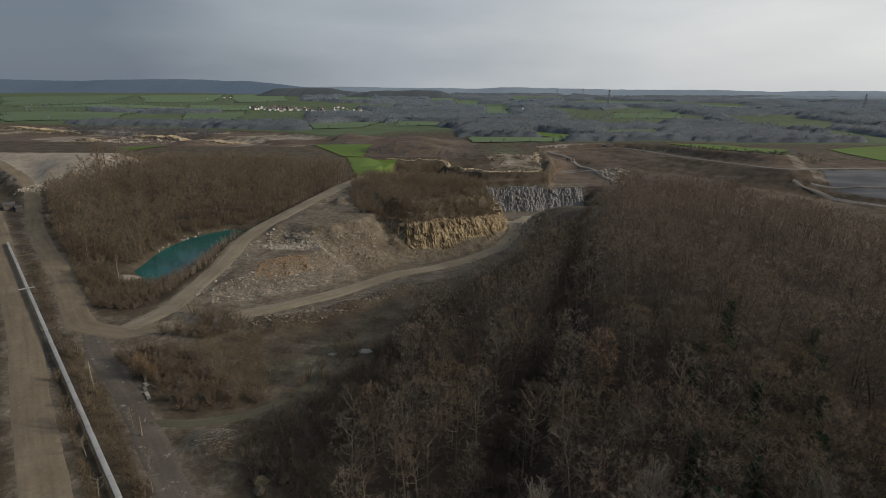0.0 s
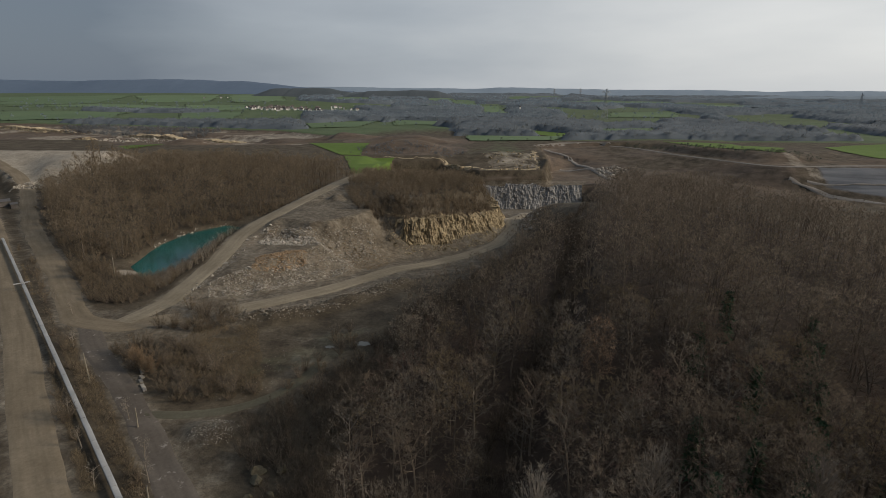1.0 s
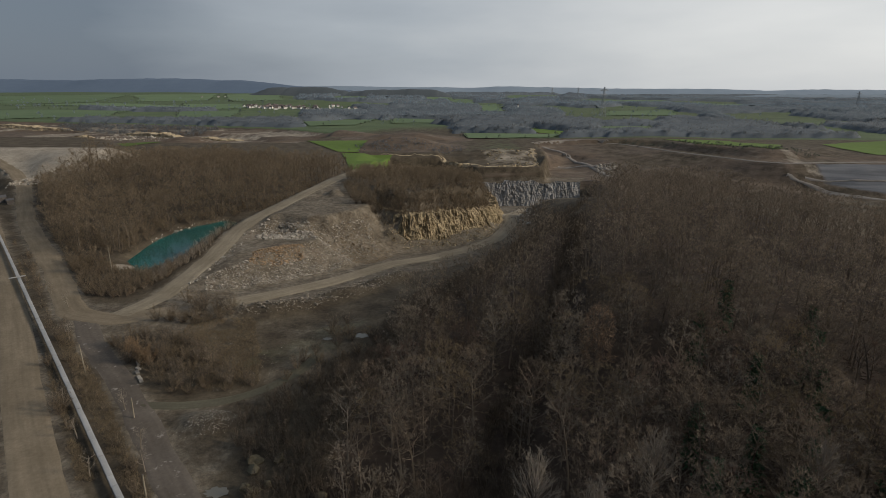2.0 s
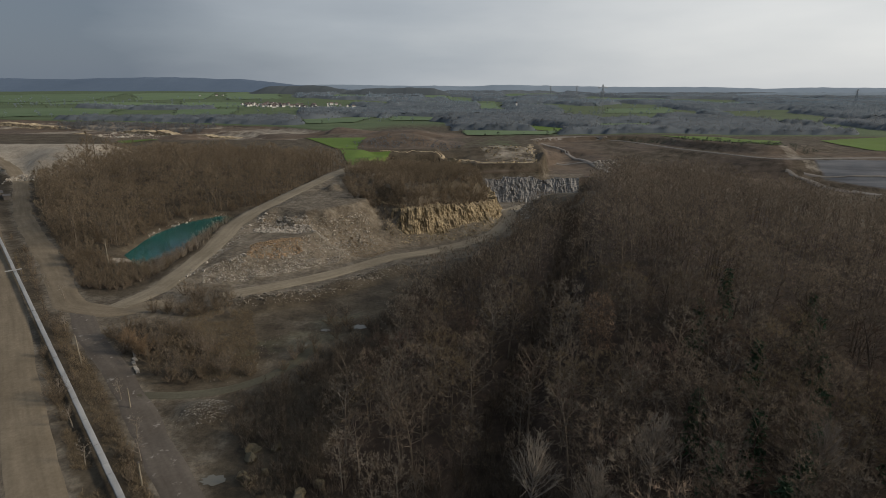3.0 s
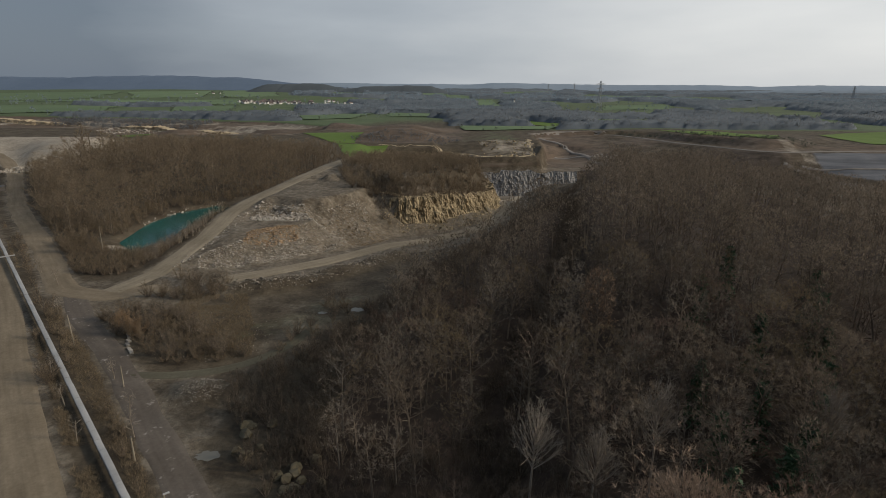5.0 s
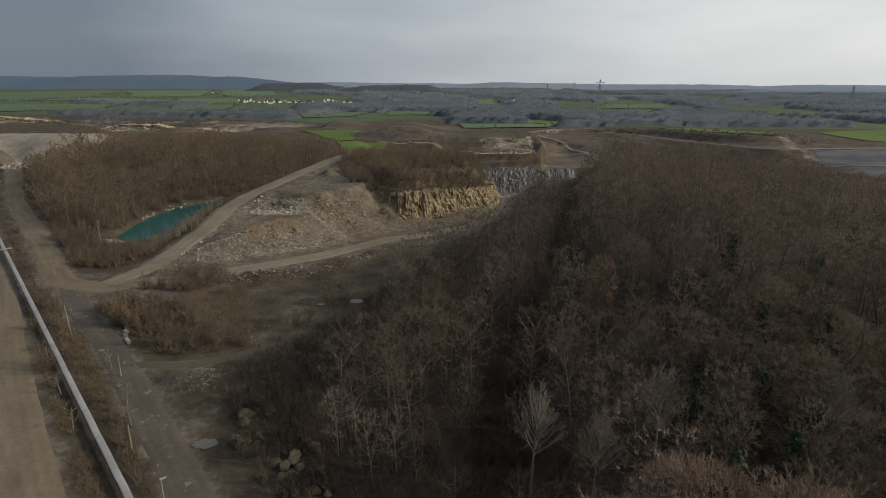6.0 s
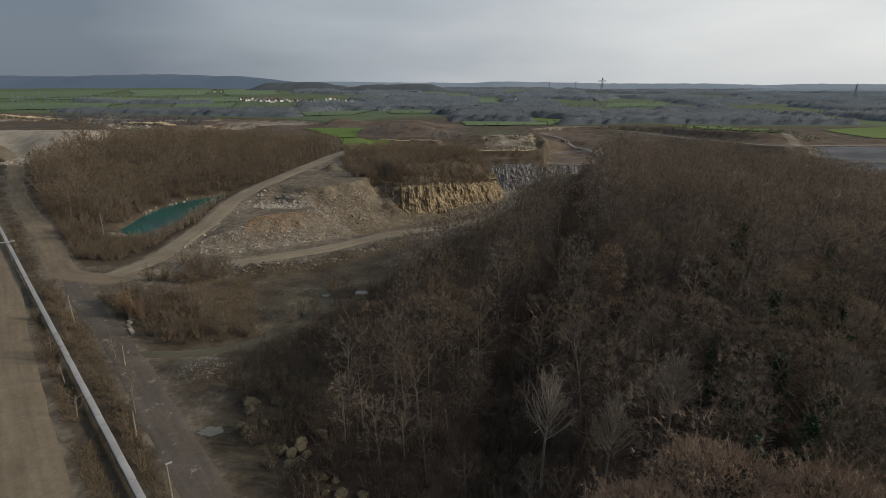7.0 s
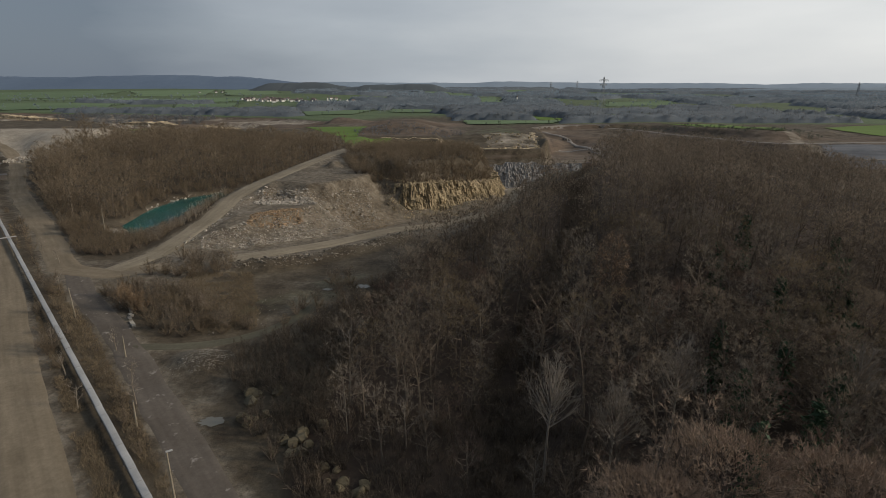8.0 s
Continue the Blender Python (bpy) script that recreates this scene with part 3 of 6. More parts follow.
    earth = np.maximum(earth, 0.36 * ss(0.02, 0.3, fbm(X, Y, 11, 3, 33)) * ss(-14, -6, inside(X, Y, [(-66, 186), (-30, 180), (-20, 222), (-34, 224), (-62, 210)])))
    R = np.hypot(X, Y)
    grass = ss(430, 560, R) * np.maximum(0.25 + 0.35 * ss(700, 900, R) + 0.4 * ss(-0.25, 0.25, fbm(X, Y, 260, 2, 40)), ss(0.15, 0.3, -X / np.maximum(Y, 1)) * ss(850, 950, Y))
    grass = grass * (1 - 0.85 * ss(-40, -60, X) * (1 - ss(610, 680, Y)))
    grass = grass * (1 - 0.9 * ss(60, 120, X) * (1 - ss(615, 660, Y)))
    grass = np.maximum(grass, 0.40 * ss(-4, 4, inside(X, Y, [(-46, 98), (-20, 112), (-16, 132), (-30, 128), (-44, 112)])))
    grass = np.maximum(grass, 0.55 * ss(-3, 3, inside(X, Y, [(-80, 78), (-68, 66), (-50, 45), (-62, 36), (-92, 72)])))
    earth = np.where(gravel > 0.5, np.minimum(earth, np.where(Y > 285, 0.0, 0.6)), earth)
    return gravel, grass, earth, pale


xs = spaced((-4900, -1500, 120), (-1500, -700, 40), (-700, -260, 8), (-260, -130, 3), (-130, 70, 1.55), (70, 150, 3), (150, 440, 4.5), (440, 700, 9), (700, 1500, 40), (1500, 4900, 120))
ys = spaced((-900, -60, 40), (-60, 40, 5), (40, 300, 1.6), (300, 500, 3.6), (500, 660, 4), (660, 900, 8), (900, 2000, 30), (2000, 4700, 90))
GX, GY = np.meshgrid(xs, ys, indexing="ij")
GZ = ground(GX, GY)
g_me = mesh_of("ground", np.stack((GX.ravel(), GY.ravel(), GZ.ravel()), 1), grid_faces(len(xs), len(ys)), MAT_GROUND, True)
g_r, g_g, g_b, g_a = zone_masks(GX.ravel(), GY.ravel())
layer = g_me.color_attributes.new("zones", "FLOAT_COLOR", "POINT")
layer.data.foreach_set("color", np.stack((g_r, g_g, g_b, g_a), 1).astype(np.float32).ravel())
litter = g_me.color_attributes.new("litter", "FLOAT_COLOR", "POINT")
g_l = np.maximum(ss(-4, 3, inside(GX.ravel(), GY.ravel(), WOOD)), ss(-4, 3, inside(GX.ravel(), GY.ravel(), HOLLOW)))
g_s = ss(-8, 10, inside(GX.ravel(), GY.ravel(), SLATE))
litter.data.foreach_set("color", np.stack((g_l, g_s, g_l * 0, np.ones_like(g_l)), 1).astype(np.float32).ravel())
tagged(new("ground", g_me), "brown winter soil, gravel and grass of a quarry landscape", "ground", kind="structure")


def resample(line, step):
    p = np.array([q[:2] for q in line], float)
    s = np.concatenate(([0], np.cumsum(np.hypot(*np.diff(p, axis=0).T))))
    n = max(2, int(s[-1] / step))
    u = np.linspace(0, s[-1], n)
    out = np.stack((np.interp(u, s, p[:, 0]), np.interp(u, s, p[:, 1])), 1)
    for _ in range(int(9 / step)):
        out[1:-1] = (out[:-2] + 2 * out[1:-1] + out[2:]) / 4
    return out


def ribbon(name, line, half, mat, label, category, lift=0.10, step=2.0, across=9, ragged=0.5, crown=0.0):
    """A road draped on the ground, with uneven edges and shallow wheel ruts; crown: height of a bund of loose stone along it."""
    c = resample(line, step)
    t = np.gradient(c, axis=0)
    t /= np.linalg.norm(t, axis=1)[:, None]
    nrm = np.stack((t[:, 1], -t[:, 0]), 1)
    u = np.linspace(-1, 1, across)
    e0 = half + ragged * fbm(c[:, 0], c[:, 1], 7, 3, 5)
    e1 = half + ragged * fbm(c[:, 0], c[:, 1], 7, 3, 6)
    off = np.where(u[None, :] < 0, u[None, :] * e0[:, None], u[None, :] * e1[:, None])
    P = c[:, None, :] + nrm[:, None, :] * off[:, :, None]
    z = ground(P[..., 0], P[..., 1]) + lift - 0.3 * (np.abs(u[None, :]) > 0.99) - 0.05 * np.exp(-((np.abs(u[None, :]) - 0.45) / 0.12) ** 2) + crown * np.exp(-((u[None, :] - 0.3) / 0.45) ** 2)
    V = np.concatenate((P, z[..., None]), 2).reshape(-1, 3)
    me = mesh_of(name, V, grid_faces(len(c), across), mat, True)
    run = np.repeat(np.arange(len(c)) * step, across)
    lane = me.color_attributes.new("lane", "FLOAT_COLOR", "POINT")
    lane.data.foreach_set("color", np.stack((np.tile(u * half, len(c)), run * 0.06, np.zeros_like(run), np.ones_like(run)), 1).astype(np.float32).ravel())
    ob = new(name, me)
    return tagged(ob, label, category, kind="structure")


ribbon("haul_road", HAUL, 4.1, MAT_DUST, "wide dusty tan haul road with wheel marks", "road", ragged=0.25)
ribbon("tarmac_track", TRACK, 3.0, MAT_TARMAC, "narrow worn grey tarmac track with pale patches", "road", lift=0.08)
ribbon("quarry_road", LEFT_ROAD, 4.0, MAT_DUST, "dusty gravel road curving past the pond wood", "road", lift=0.14, ragged=0.9)
ribbon("ramp_road", RAMP, 3.8, MAT_ROAD, "pale gravel ramp climbing beside the pond", "road", lift=0.15)
ribbon("terrace_path", PATH_LINE, 1.6, MAT_PATH, "faint grey green path across the terrace", "path", lift=0.06, step=1.5)
ribbon("pit_road", LOWER, 3.8, MAT_ROAD, "pale gravel road down into the pit", "road", lift=0.15)

# pond
wx, wy = np.meshgrid(np.linspace(-120, -80, 41), np.linspace(160, 246, 80), indexing="ij")
water = new("pond", mesh_of("pond", np.stack((wx.ravel(), wy.ravel(), np.full(wx.size, -1.3)), 1), grid_faces(41, 80), MAT_WATER, True))
tagged(water, "still turquoise quarry pond water", "water", kind="structure")

# ---- trees ----
def unit(v):
    return v / (np.linalg.norm(v) + 1e-9)


class Geo:
    """Collects triangles."""

    def __init__(self):
        self.v, self.f = [], []

    def tube(self, pts, radii, sides):
        pts = np.asarray(pts, float)
        base = len(self.v)
        for i, p in enumerate(pts):
            d = unit(pts[min(i + 1, len(pts) - 1)] - pts[max(i - 1, 0)])
            a = unit(np.cross(d, (0.31, 0.95, 0.05)))
            b = np.cross(d, a)
            for s in range(sides):
                w = 2 * math.pi * s / sides
                self.v.append(p + radii[i] * (math.cos(w) * a + math.sin(w) * b))
        for i in range(len(pts) - 1):
            for s in range(sides):
                q, r = base + i * sides + s, base + i * sides + (s + 1) % sides
                self.f += [(q, r, q + sides), (r, r + sides, q + sides)]

    def spike(self, p, q, r):
        """A thin three-sided twig from p to a point at q."""
        base = len(self.v)
        d = unit(q - p)
        a = unit(np.cross(d, (0.31, 0.95, 0.05)))
        b = np.cross(d, a)
        for s in range(3):
            w = 2.094 * s
            self.v.append(p + r * (math.cos(w) * a + math.sin(w) * b))
        self.v.append(q)
        self.f += [(base, base + 1, base + 3), (base + 1, base + 2, base + 3), (base + 2, base, base + 3)]

    def sliver(self, p, q, w, rng):
        base = len(self.v)
        a = unit(np.cross(q - p, rng.normal(size=3))) * w * 0.5
        self.v += [p - a, p + a, q]
        self.f.append((base, base + 1, base + 2))

    def arrays(self):
        return np.array(self.v, np.float32), np.array(self.f, np.int32)


def tree_geo(seed, height, spread, limbs, twigs, width, low=0.32, upright=0.55, fork=5, length=1.1, dome=0.42, girth=1.0, broom=1):
    """A bare broadleaf tree: trunk with limbs, and a crown of fine twigs."""
    rng = np.random.default_rng(seed)
    wood, fine = Geo(), Geo()
    k = np.linspace(0, 1, 6)
    bend = rng.normal(size=2) * 0.05 * height
    spine = np.stack((bend[0] * k ** 1.6, bend[1] * k ** 1.6, height * 0.74 * k), 1)
    spine[0, 2] = -0.6
    r0 = (0.014 * height + 0.03) * girth
    wood.tube(spine, r0 * (1 - 0.7 * k), 5)
    tips = []
    for i in range(limbs):
        f = low + (1.0 - low) * (i + rng.random()) / limbs
        p = np.array([np.interp(f, k, spine[:, a]) for a in range(3)])
        az = i * 2.4 + rng.normal() * 0.35
        up = 0.7 * upright + 0.75 * f ** 2 + rng.normal() * 0.15
        d = unit(np.array((math.cos(az), math.sin(az), up)))
        ln = spread * (1.1 - 0.25 * f) * rng.uniform(0.8, 1.2)
        q = p + d * ln * 0.5 + rng.normal(size=3) * 0.15
        e = q + unit(d + np.array((0, 0, 0.3))) * ln * 0.5 + rng.normal(size=3) * 0.15
        r = r0 * (0.55 - 0.25 * f)
        wood.tube([p, q, e], [r, r * 0.6, r * 0.2], 3)
        for j in range(fork):
            g = 0.3 + 0.68 * (j + rng.random()) / fork
            s = p + (q - p) * min(1, g * 2) if g < 0.5 else q + (e - q) * (g * 2 - 1)
            dd = unit(d + rng.normal(size=3) * 0.6 + np.array((0, 0, 0.2)))
            t = s + dd * ln * rng.uniform(0.28, 0.5)
            wood.spike(s, t, max(0.022 * girth, r * 0.4))
            tips.append((s, t, dd))
        tips.append((q, e, d))
    # outer twigs round the crown off to an uneven dome
    shell = int(twigs * dome)
    lumps = rng.normal(size=(7, 3))
    lumps /= np.linalg.norm(lumps, axis=1)[:, None]
    for i in range(shell):
        u = unit(rng.normal(size=3) + np.array((0, 0, 0.5 if broom == 1 else 0.9)))
        out = 0.80 + 0.22 * float(np.max(lumps @ u)) + rng.normal() * 0.06
        p = np.array((u[0] * spread * 0.95 * out + bend[0] * 0.6, u[1] * spread * 0.95 * out + bend[1] * 0.6, height * (0.60 + 0.36 * u[2] * out)))
        if broom > 1:
            # tufts of twigs that spread from one branch end, with gaps between the tufts
            if i % broom == 0:
                seat, way = p - u * 0.3, unit(u * 0.9 + rng.normal(size=3) * 0.35 + np.array((0, 0, 0.35)))
            dd = unit(way + rng.normal(size=3) * 0.42)
            fine.sliver(seat, seat + dd * length * rng.uniform(0.45, 1.0), width * rng.uniform(0.6, 1.2), rng)
            continue
        dd = unit(u * 0.6 + rng.normal(size=3) * 0.7)
        fine.sliver(p - dd * length * 0.35, p + dd * length * rng.uniform(0.2, 0.5), width * rng.uniform(0.6, 1.2), rng)
    for i in range(twigs - shell):
        if i % broom == 0:
            s, t, d = tips[int(rng.integers(len(tips)))]
            p = s + (t - s) * rng.uniform(0.15 if broom == 1 else 0.55, 1.0)
            lead = unit(d * 0.8 + rng.normal(size=3) * 0.3 + np.array((0, 0, 0.3)))
        if broom > 1:
            dd = unit(lead + rng.normal(size=3) * 0.42)
            fine.sliver(p, p + dd * length * rng.uniform(0.5, 1.2), width * rng.uniform(0.6, 1.3), rng)
            continue
        dd = unit(d * 0.55 + rng.normal(size=3) * 0.75 + np.array((0, 0, 0.22)))
        fine.sliver(p, p + dd * length * rng.uniform(0.5, 1.3), width * rng.uniform(0.6, 1.3), rng)
    return wood.arrays(), fine.arrays()


def joined(pieces):
    """Many placed copies as one pair of arrays; pieces: (verts, faces, x, y, z, turn, scale)."""
    vs, fs, n = [], [], 0
    for v, f, x, y, z, a, s in pieces:
        c, d = math.cos(a) * s, math.sin(a) * s
        w = np.empty_like(v)
        w[:, 0], w[:, 1], w[:, 2] = v[:, 0] * c - v[:, 1] * d + x, v[:, 0] * d + v[:, 1] * c + y, v[:, 2] * s + z
        vs.append(w)
        fs.append(f + n)
        n += len(v)
    return np.concatenate(vs), np.concatenate(fs)


def scattered(outline, gap, seed, keep=None):
    """Uneven places within an outline."""
    rng = np.random.default_rng(seed)
    o = np.array(outline, float)
    x, y = np.meshgrid(np.arange(o[:, 0].min(), o[:, 0].max(), gap), np.arange(o[:, 1].min(), o[:, 1].max(), gap), indexing="ij")
    x = x.ravel() + rng.uniform(-0.48, 0.48, x.size) * gap
    y = y.ravel() + rng.uniform(-0.48, 0.48, y.size) * gap
    ok = inside(x, y, outline) > 0
    for line, half in ((HAUL, 4.8), (TRACK, 3.4), (LEFT_ROAD, 4.4), (RAMP, 4.4), (LOWER, 4.4), (list(CONVEYOR), 1.4)):
        ok &= along(x, y, line)[0] > half
    for bx, by, br in ((-19, 61.5, 3.0), (-12, 54.5, 2.6), (-29, 71, 2.6)):
        ok &= np.hypot(x - bx, y - by) > br
    if keep is not None:
        ok &= keep(x, y)
    x, y = x[ok], y[ok]
    return np.stack((x, y, ground(x, y), rng.uniform(0, 6.28, x.size), rng.uniform(0.78, 1.2, x.size)), 1)


def part(name, me, parent, label=""):
    ob = new(name, me)
    ob.parent = parent
    return tagged(ob, label) if label else ob


def thing(name, label, category, group="", x=0, y=0, z=0, turn=0.0):
    ob = new(name)
    ob.matrix_basis = Matrix.Translation((x, y, z)) @ Matrix.Rotation(turn, 4, "Z")
    return tagged(ob, label, category, group)


def placed(proto, x, y, z, turn, s):
    c = copy_thing(proto, Matrix.Translation((x, y, z)) @ Matrix.Rotation(turn, 4, "Z"))
    c.scale = (s, s, s)
    return c


def tree_kind(label, group, geo, bark, twig, ivy=False):
    (wv, wf), (tv, tf) = geo
    made = thing("tree", label, "tree", group)
    part("trunk", mesh_of("trunk", wv, wf, bark), made)
    part("crown", mesh_of("crown", tv, tf, twig), made)
    if ivy:
        rng = np.random.default_rng(77)
        g = Geo()
        for i in range(760):
            h = rng.uniform(0.3, 11.0)
            a = rng.uniform(0, 6.28)
            r = rng.uniform(0.3, 2.1) * (1.1 - h / 14)
            p = np.array((r * math.cos(a), r * math.sin(a), h))
            g.sliver(p, p + rng.normal(size=3) * 0.35, 0.45, rng)
        part("ivy", mesh_of("ivy", *g.arrays(), MAT_IVY), made, "dark green ivy round the trunk")
    return made


FURROW = [(54, 205), (43, 165), (34, 135), (22, 103), (12, 84), (9, 66), (4, 45)]


def off_furrow(x, y):
    return (along(x, y, FURROW)[0] > 2.8) & (np.hypot(x - 25.5, y - 41.5) > 9.0) & (np.hypot(x - 34, y - 38) > 8.5) & (np.hypot(x - 17.5, y - 38.5) > 7) & (np.hypot(x - 11.5, y - 54.5) > 3.0) & (np.hypot(x - 28.5, y - 83) > 4.5)


kinds = [tree_geo(s, h, sp, n, tw, 0.05, lo, up, 7, 0.85, 0.5, 0.8, 8) for s, h, sp, n, tw, lo, up in (
    (1, 15, 3.6, 14, 1700, 0.30, 0.50), (2, 14, 3.3, 13, 1550, 0.28, 0.60), (3, 16, 3.5, 14, 1650, 0.34, 0.70), (4, 13, 3.9, 13, 1750, 0.22, 0.40), (5, 11, 3.2, 12, 1400, 0.18, 0.55), (6, 15, 3.0, 13, 1400, 0.34, 0.80))]
near_label = "bare leafless broadleaf tree in the dark hillside wood"
protos = [tree_kind(near_label, "trees of the hillside wood", g, MAT_BARK_PALE if i == 1 else MAT_BARK, (MAT_NEAR_BROWN, MAT_NEAR_GREY, MAT_NEAR_BROWN, MAT_NEAR_TAN, MAT_NEAR_RED, MAT_NEAR_GREY)[i]) for i, g in enumerate(kinds)]
spots = scattered(WOOD, 4.9, 5, off_furrow)
# the lower hollow is thinly grown with short trees
hollow = inside(spots[:, 0], spots[:, 1], HOLLOW) > 0
spots = spots[~hollow | (np.random.default_rng(17).random(len(spots)) < 0.62)]
spots[inside(spots[:, 0], spots[:, 1], HOLLOW) > 0, 4] *= 0.68
reach = np.hypot(spots[:, 0] - 15, spots[:, 1] - 40)
order = np.argsort(reach)
rng_t = np.random.default_rng(9)
used = set()
for i in order[:300]:
    x, y, z, a, s = spots[i]
    k = int(rng_t.integers(6))
    if k not in used:
        used.add(k)
        protos[k].matrix_basis = Matrix.Translation((x, y, z)) @ Matrix.Rotation(a, 4, "Z")
        protos[k].scale = (s, s, s)
    else:
        c = placed(protos[k], x, y, z, a, s)

ivy_proto = tree_kind("bare tree wrapped in dark green ivy", "trees of the hillside wood", kinds[2], MAT_BARK, MAT_TWIG, True)
ivy_spots = ((41, 52), (46, 56), (50, 60), (44, 63), (55, 66), (36, 58), (60, 74), (52, 78), (66, 84), (33, 49), (70, 92), (48, 90), (58, 100), (38, 68), (64, 62), (56, 52))
for i, (x, y) in enumerate(ivy_spots):
    m = Matrix.Translation((x, y, at_ground(x, y))) @ Matrix.Rotation(i * 1.7, 4, "Z")
    if i:
        copy_thing(ivy_proto, m)
    else:
        ivy_proto.matrix_basis = m

# single trees that stand out of the wood
def fan_geo(seed, height, spread, limbs):
    """A tree whose pale straight branches rise like a fan from the upper trunk."""
    rng = np.random.default_rng(seed)
    wood, fine = Geo(), Geo()
    k = np.linspace(0, 1, 5)
    spine = np.stack((0.3 * k ** 2, -0.2 * k ** 2, height * 0.72 * k - 0.5), 1)
    wood.tube(spine, 0.2 * (1 - 0.65 * k), 6)
    for i in range(limbs):
        f = 0.62 + 0.38 * i / limbs
        p = np.array([np.interp(f, k, spine[:, a]) for a in range(3)])
        az, lean = i * 2.4 + rng.normal() * 0.2, (1.0 - 0.75 * (i / limbs)) * rng.uniform(0.6, 1.0)
        d = unit(np.array((math.cos(az) * lean, math.sin(az) * lean, 1.0 - 0.35 * lean)))
        ln = spread * rng.uniform(0.9, 1.25)
        q = p + d * ln * 0.5
        e = q + unit(d + np.array((0, 0, 0.35))) * ln * 0.5
        wood.tube([p, q, e], [0.075, 0.05, 0.018], 4)
        for j in range(9):
            g = rng.uniform(0.25, 0.95)
            s0 = p + (q - p) * g * 2 if g < 0.5 else q + (e - q) * (g * 2 - 1)
            t0 = s0 + unit(d + rng.normal(size=3) * 0.35 + np.array((0, 0, 0.35))) * ln * rng.uniform(0.25, 0.45)
            wood.spike(s0, t0, 0.034)
            for _ in range(5):
                b0 = s0 + (t0 - s0) * rng.uniform(0.3, 1.0)
                fine.sliver(b0, b0 + unit(t0 - s0 + rng.normal(size=3) * 0.8) * rng.uniform(0.5, 1.1), 0.035, rng)
    return wood.arrays(), fine.arrays()


fan = fan_geo(91, 19.6, 3.9, 30)
for i, (x, y, s) in enumerate(((11.5, 53.8, 1.0), (27.2, 56.3, 0.95), (47.6, 55.2, 0.9), (18.2, 51.4, 0.85))):
    pale = tree_kind("pale grey bare tree standing out of the wood", "pale trees", fan, MAT_TWIG_PALE, MAT_TWIG_PALE) if i == 0 else copy_thing(pale_first, Matrix())
    if i == 0:
        pale_first = pale
    pale.matrix_basis = Matrix.Translation((x, y, at_ground(x, y))) @ Matrix.Rotation(i * 2.1, 4, "Z") @ Matrix.Diagonal((s, s, s, 1))
broad = tree_kind("broad rust brown bare tree with dense fine twigs", "", tree_geo(95, 15.0, 7.6, 34, 15000, 0.045, 0.15, 0.5, 8, 0.95, 0.7, 1.0, 5), MAT_BARK, MAT_TWIG_RUST)
broad.matrix_basis = Matrix.Translation((25.5, 41.5, at_ground(25.5, 41.5)))
copy_thing(broad, Matrix.Translation((34, 38, at_ground(34, 38))) @ Matrix.Rotation(2.0, 4, "Z"))
copy_thing(broad, Matrix.Translation((17.5, 38.5, at_ground(17.5, 38.5))) @ Matrix.Rotation(4.0, 4, "Z") @ Matrix.Diagonal((0.9, 0.9, 0.9, 1)))
copper = tree_kind("copper brown beech with dry leaves", "", tree_geo(97, 15.5, 2.9, 14, 1900, 0.085, 0.4, 1.0, 6, 0.9, 0.6), MAT_BARK, MAT_COPPER)
copper.matrix_basis = Matrix.Translation((28.9, 87, at_ground(28.9, 87))) @ Matrix.Diagonal((1.1, 1.1, 1.12, 1))

far_kinds = [tree_geo(s + 20, h, sp, 6, 400, 0.115, lo, up, 2, 1.0, 0.72, 0.8, 4) for s, h, sp, lo, up in ((1, 14.5, 3.9, 0.4, 0.4), (2, 14, 3.6, 0.4, 0.45), (3, 15, 3.8, 0.45, 0.5), (4, 13, 4.2, 0.35, 0.3))]


def wood_stuff(name, places, kinds_used, bark, twig, label, seed):
    """A stand of trees past counting: one object, its trunks and its crowns."""
    rng = np.random.default_rng(seed)
    a, b = [], []
    for x, y, z, t, s in places:
        (wv, wf), (tv, tf) = kinds_used[int(rng.integers(len(kinds_used)))]
        a.append((wv, wf, x, y, z, t, s))
        b.append((tv, tf, x, y, z, t, s))
    top = tagged(new(name), label, "wood", kind="stuff")
    tagged(part("trunks", mesh_of("trunks", *joined(a), bark), top), kind="stuff")
    tagged(part("crowns", mesh_of("crowns", *joined(b), twig), top), kind="stuff")
    return top


rest = order[300:]
rest = [i for n, i in enumerate(rest) if reach[i] < 105 or n % 5]
wood_stuff("hillside_wood", spots[rest], far_kinds, MAT_BARK, MAT_TWIG, "dense bare leafless wood on the ridge", 3)

POND_WOOD = [(-223, 300), (-190, 255), (-158, 214), (-133, 187), (-114, 188), (-116, 213), (-113, 230), (-98, 245), (-84, 256), (-70, 288), (-62, 330), (-62, 372), (-100, 400), (-190, 396), (-228, 360)]
pond_spots = scattered(POND_WOOD, 5.7, 8)
pond_kinds = [tree_geo(s + 40, h, sp, 6, 370, 0.125, lo, up, 2, 1.25) for s, h, sp, lo, up in ((1, 14, 4.2, 0.2, 0.6), (2, 13, 4.0, 0.25, 0.7), (3, 15, 3.6, 0.3, 0.8), (4, 10, 4.0, 0.1, 0.5))]
wood_stuff("pond_wood", pond_spots, pond_kinds, MAT_BARK, MAT_TWIG_WARM, "dense warm brown leafless wood behind the pond", 4)


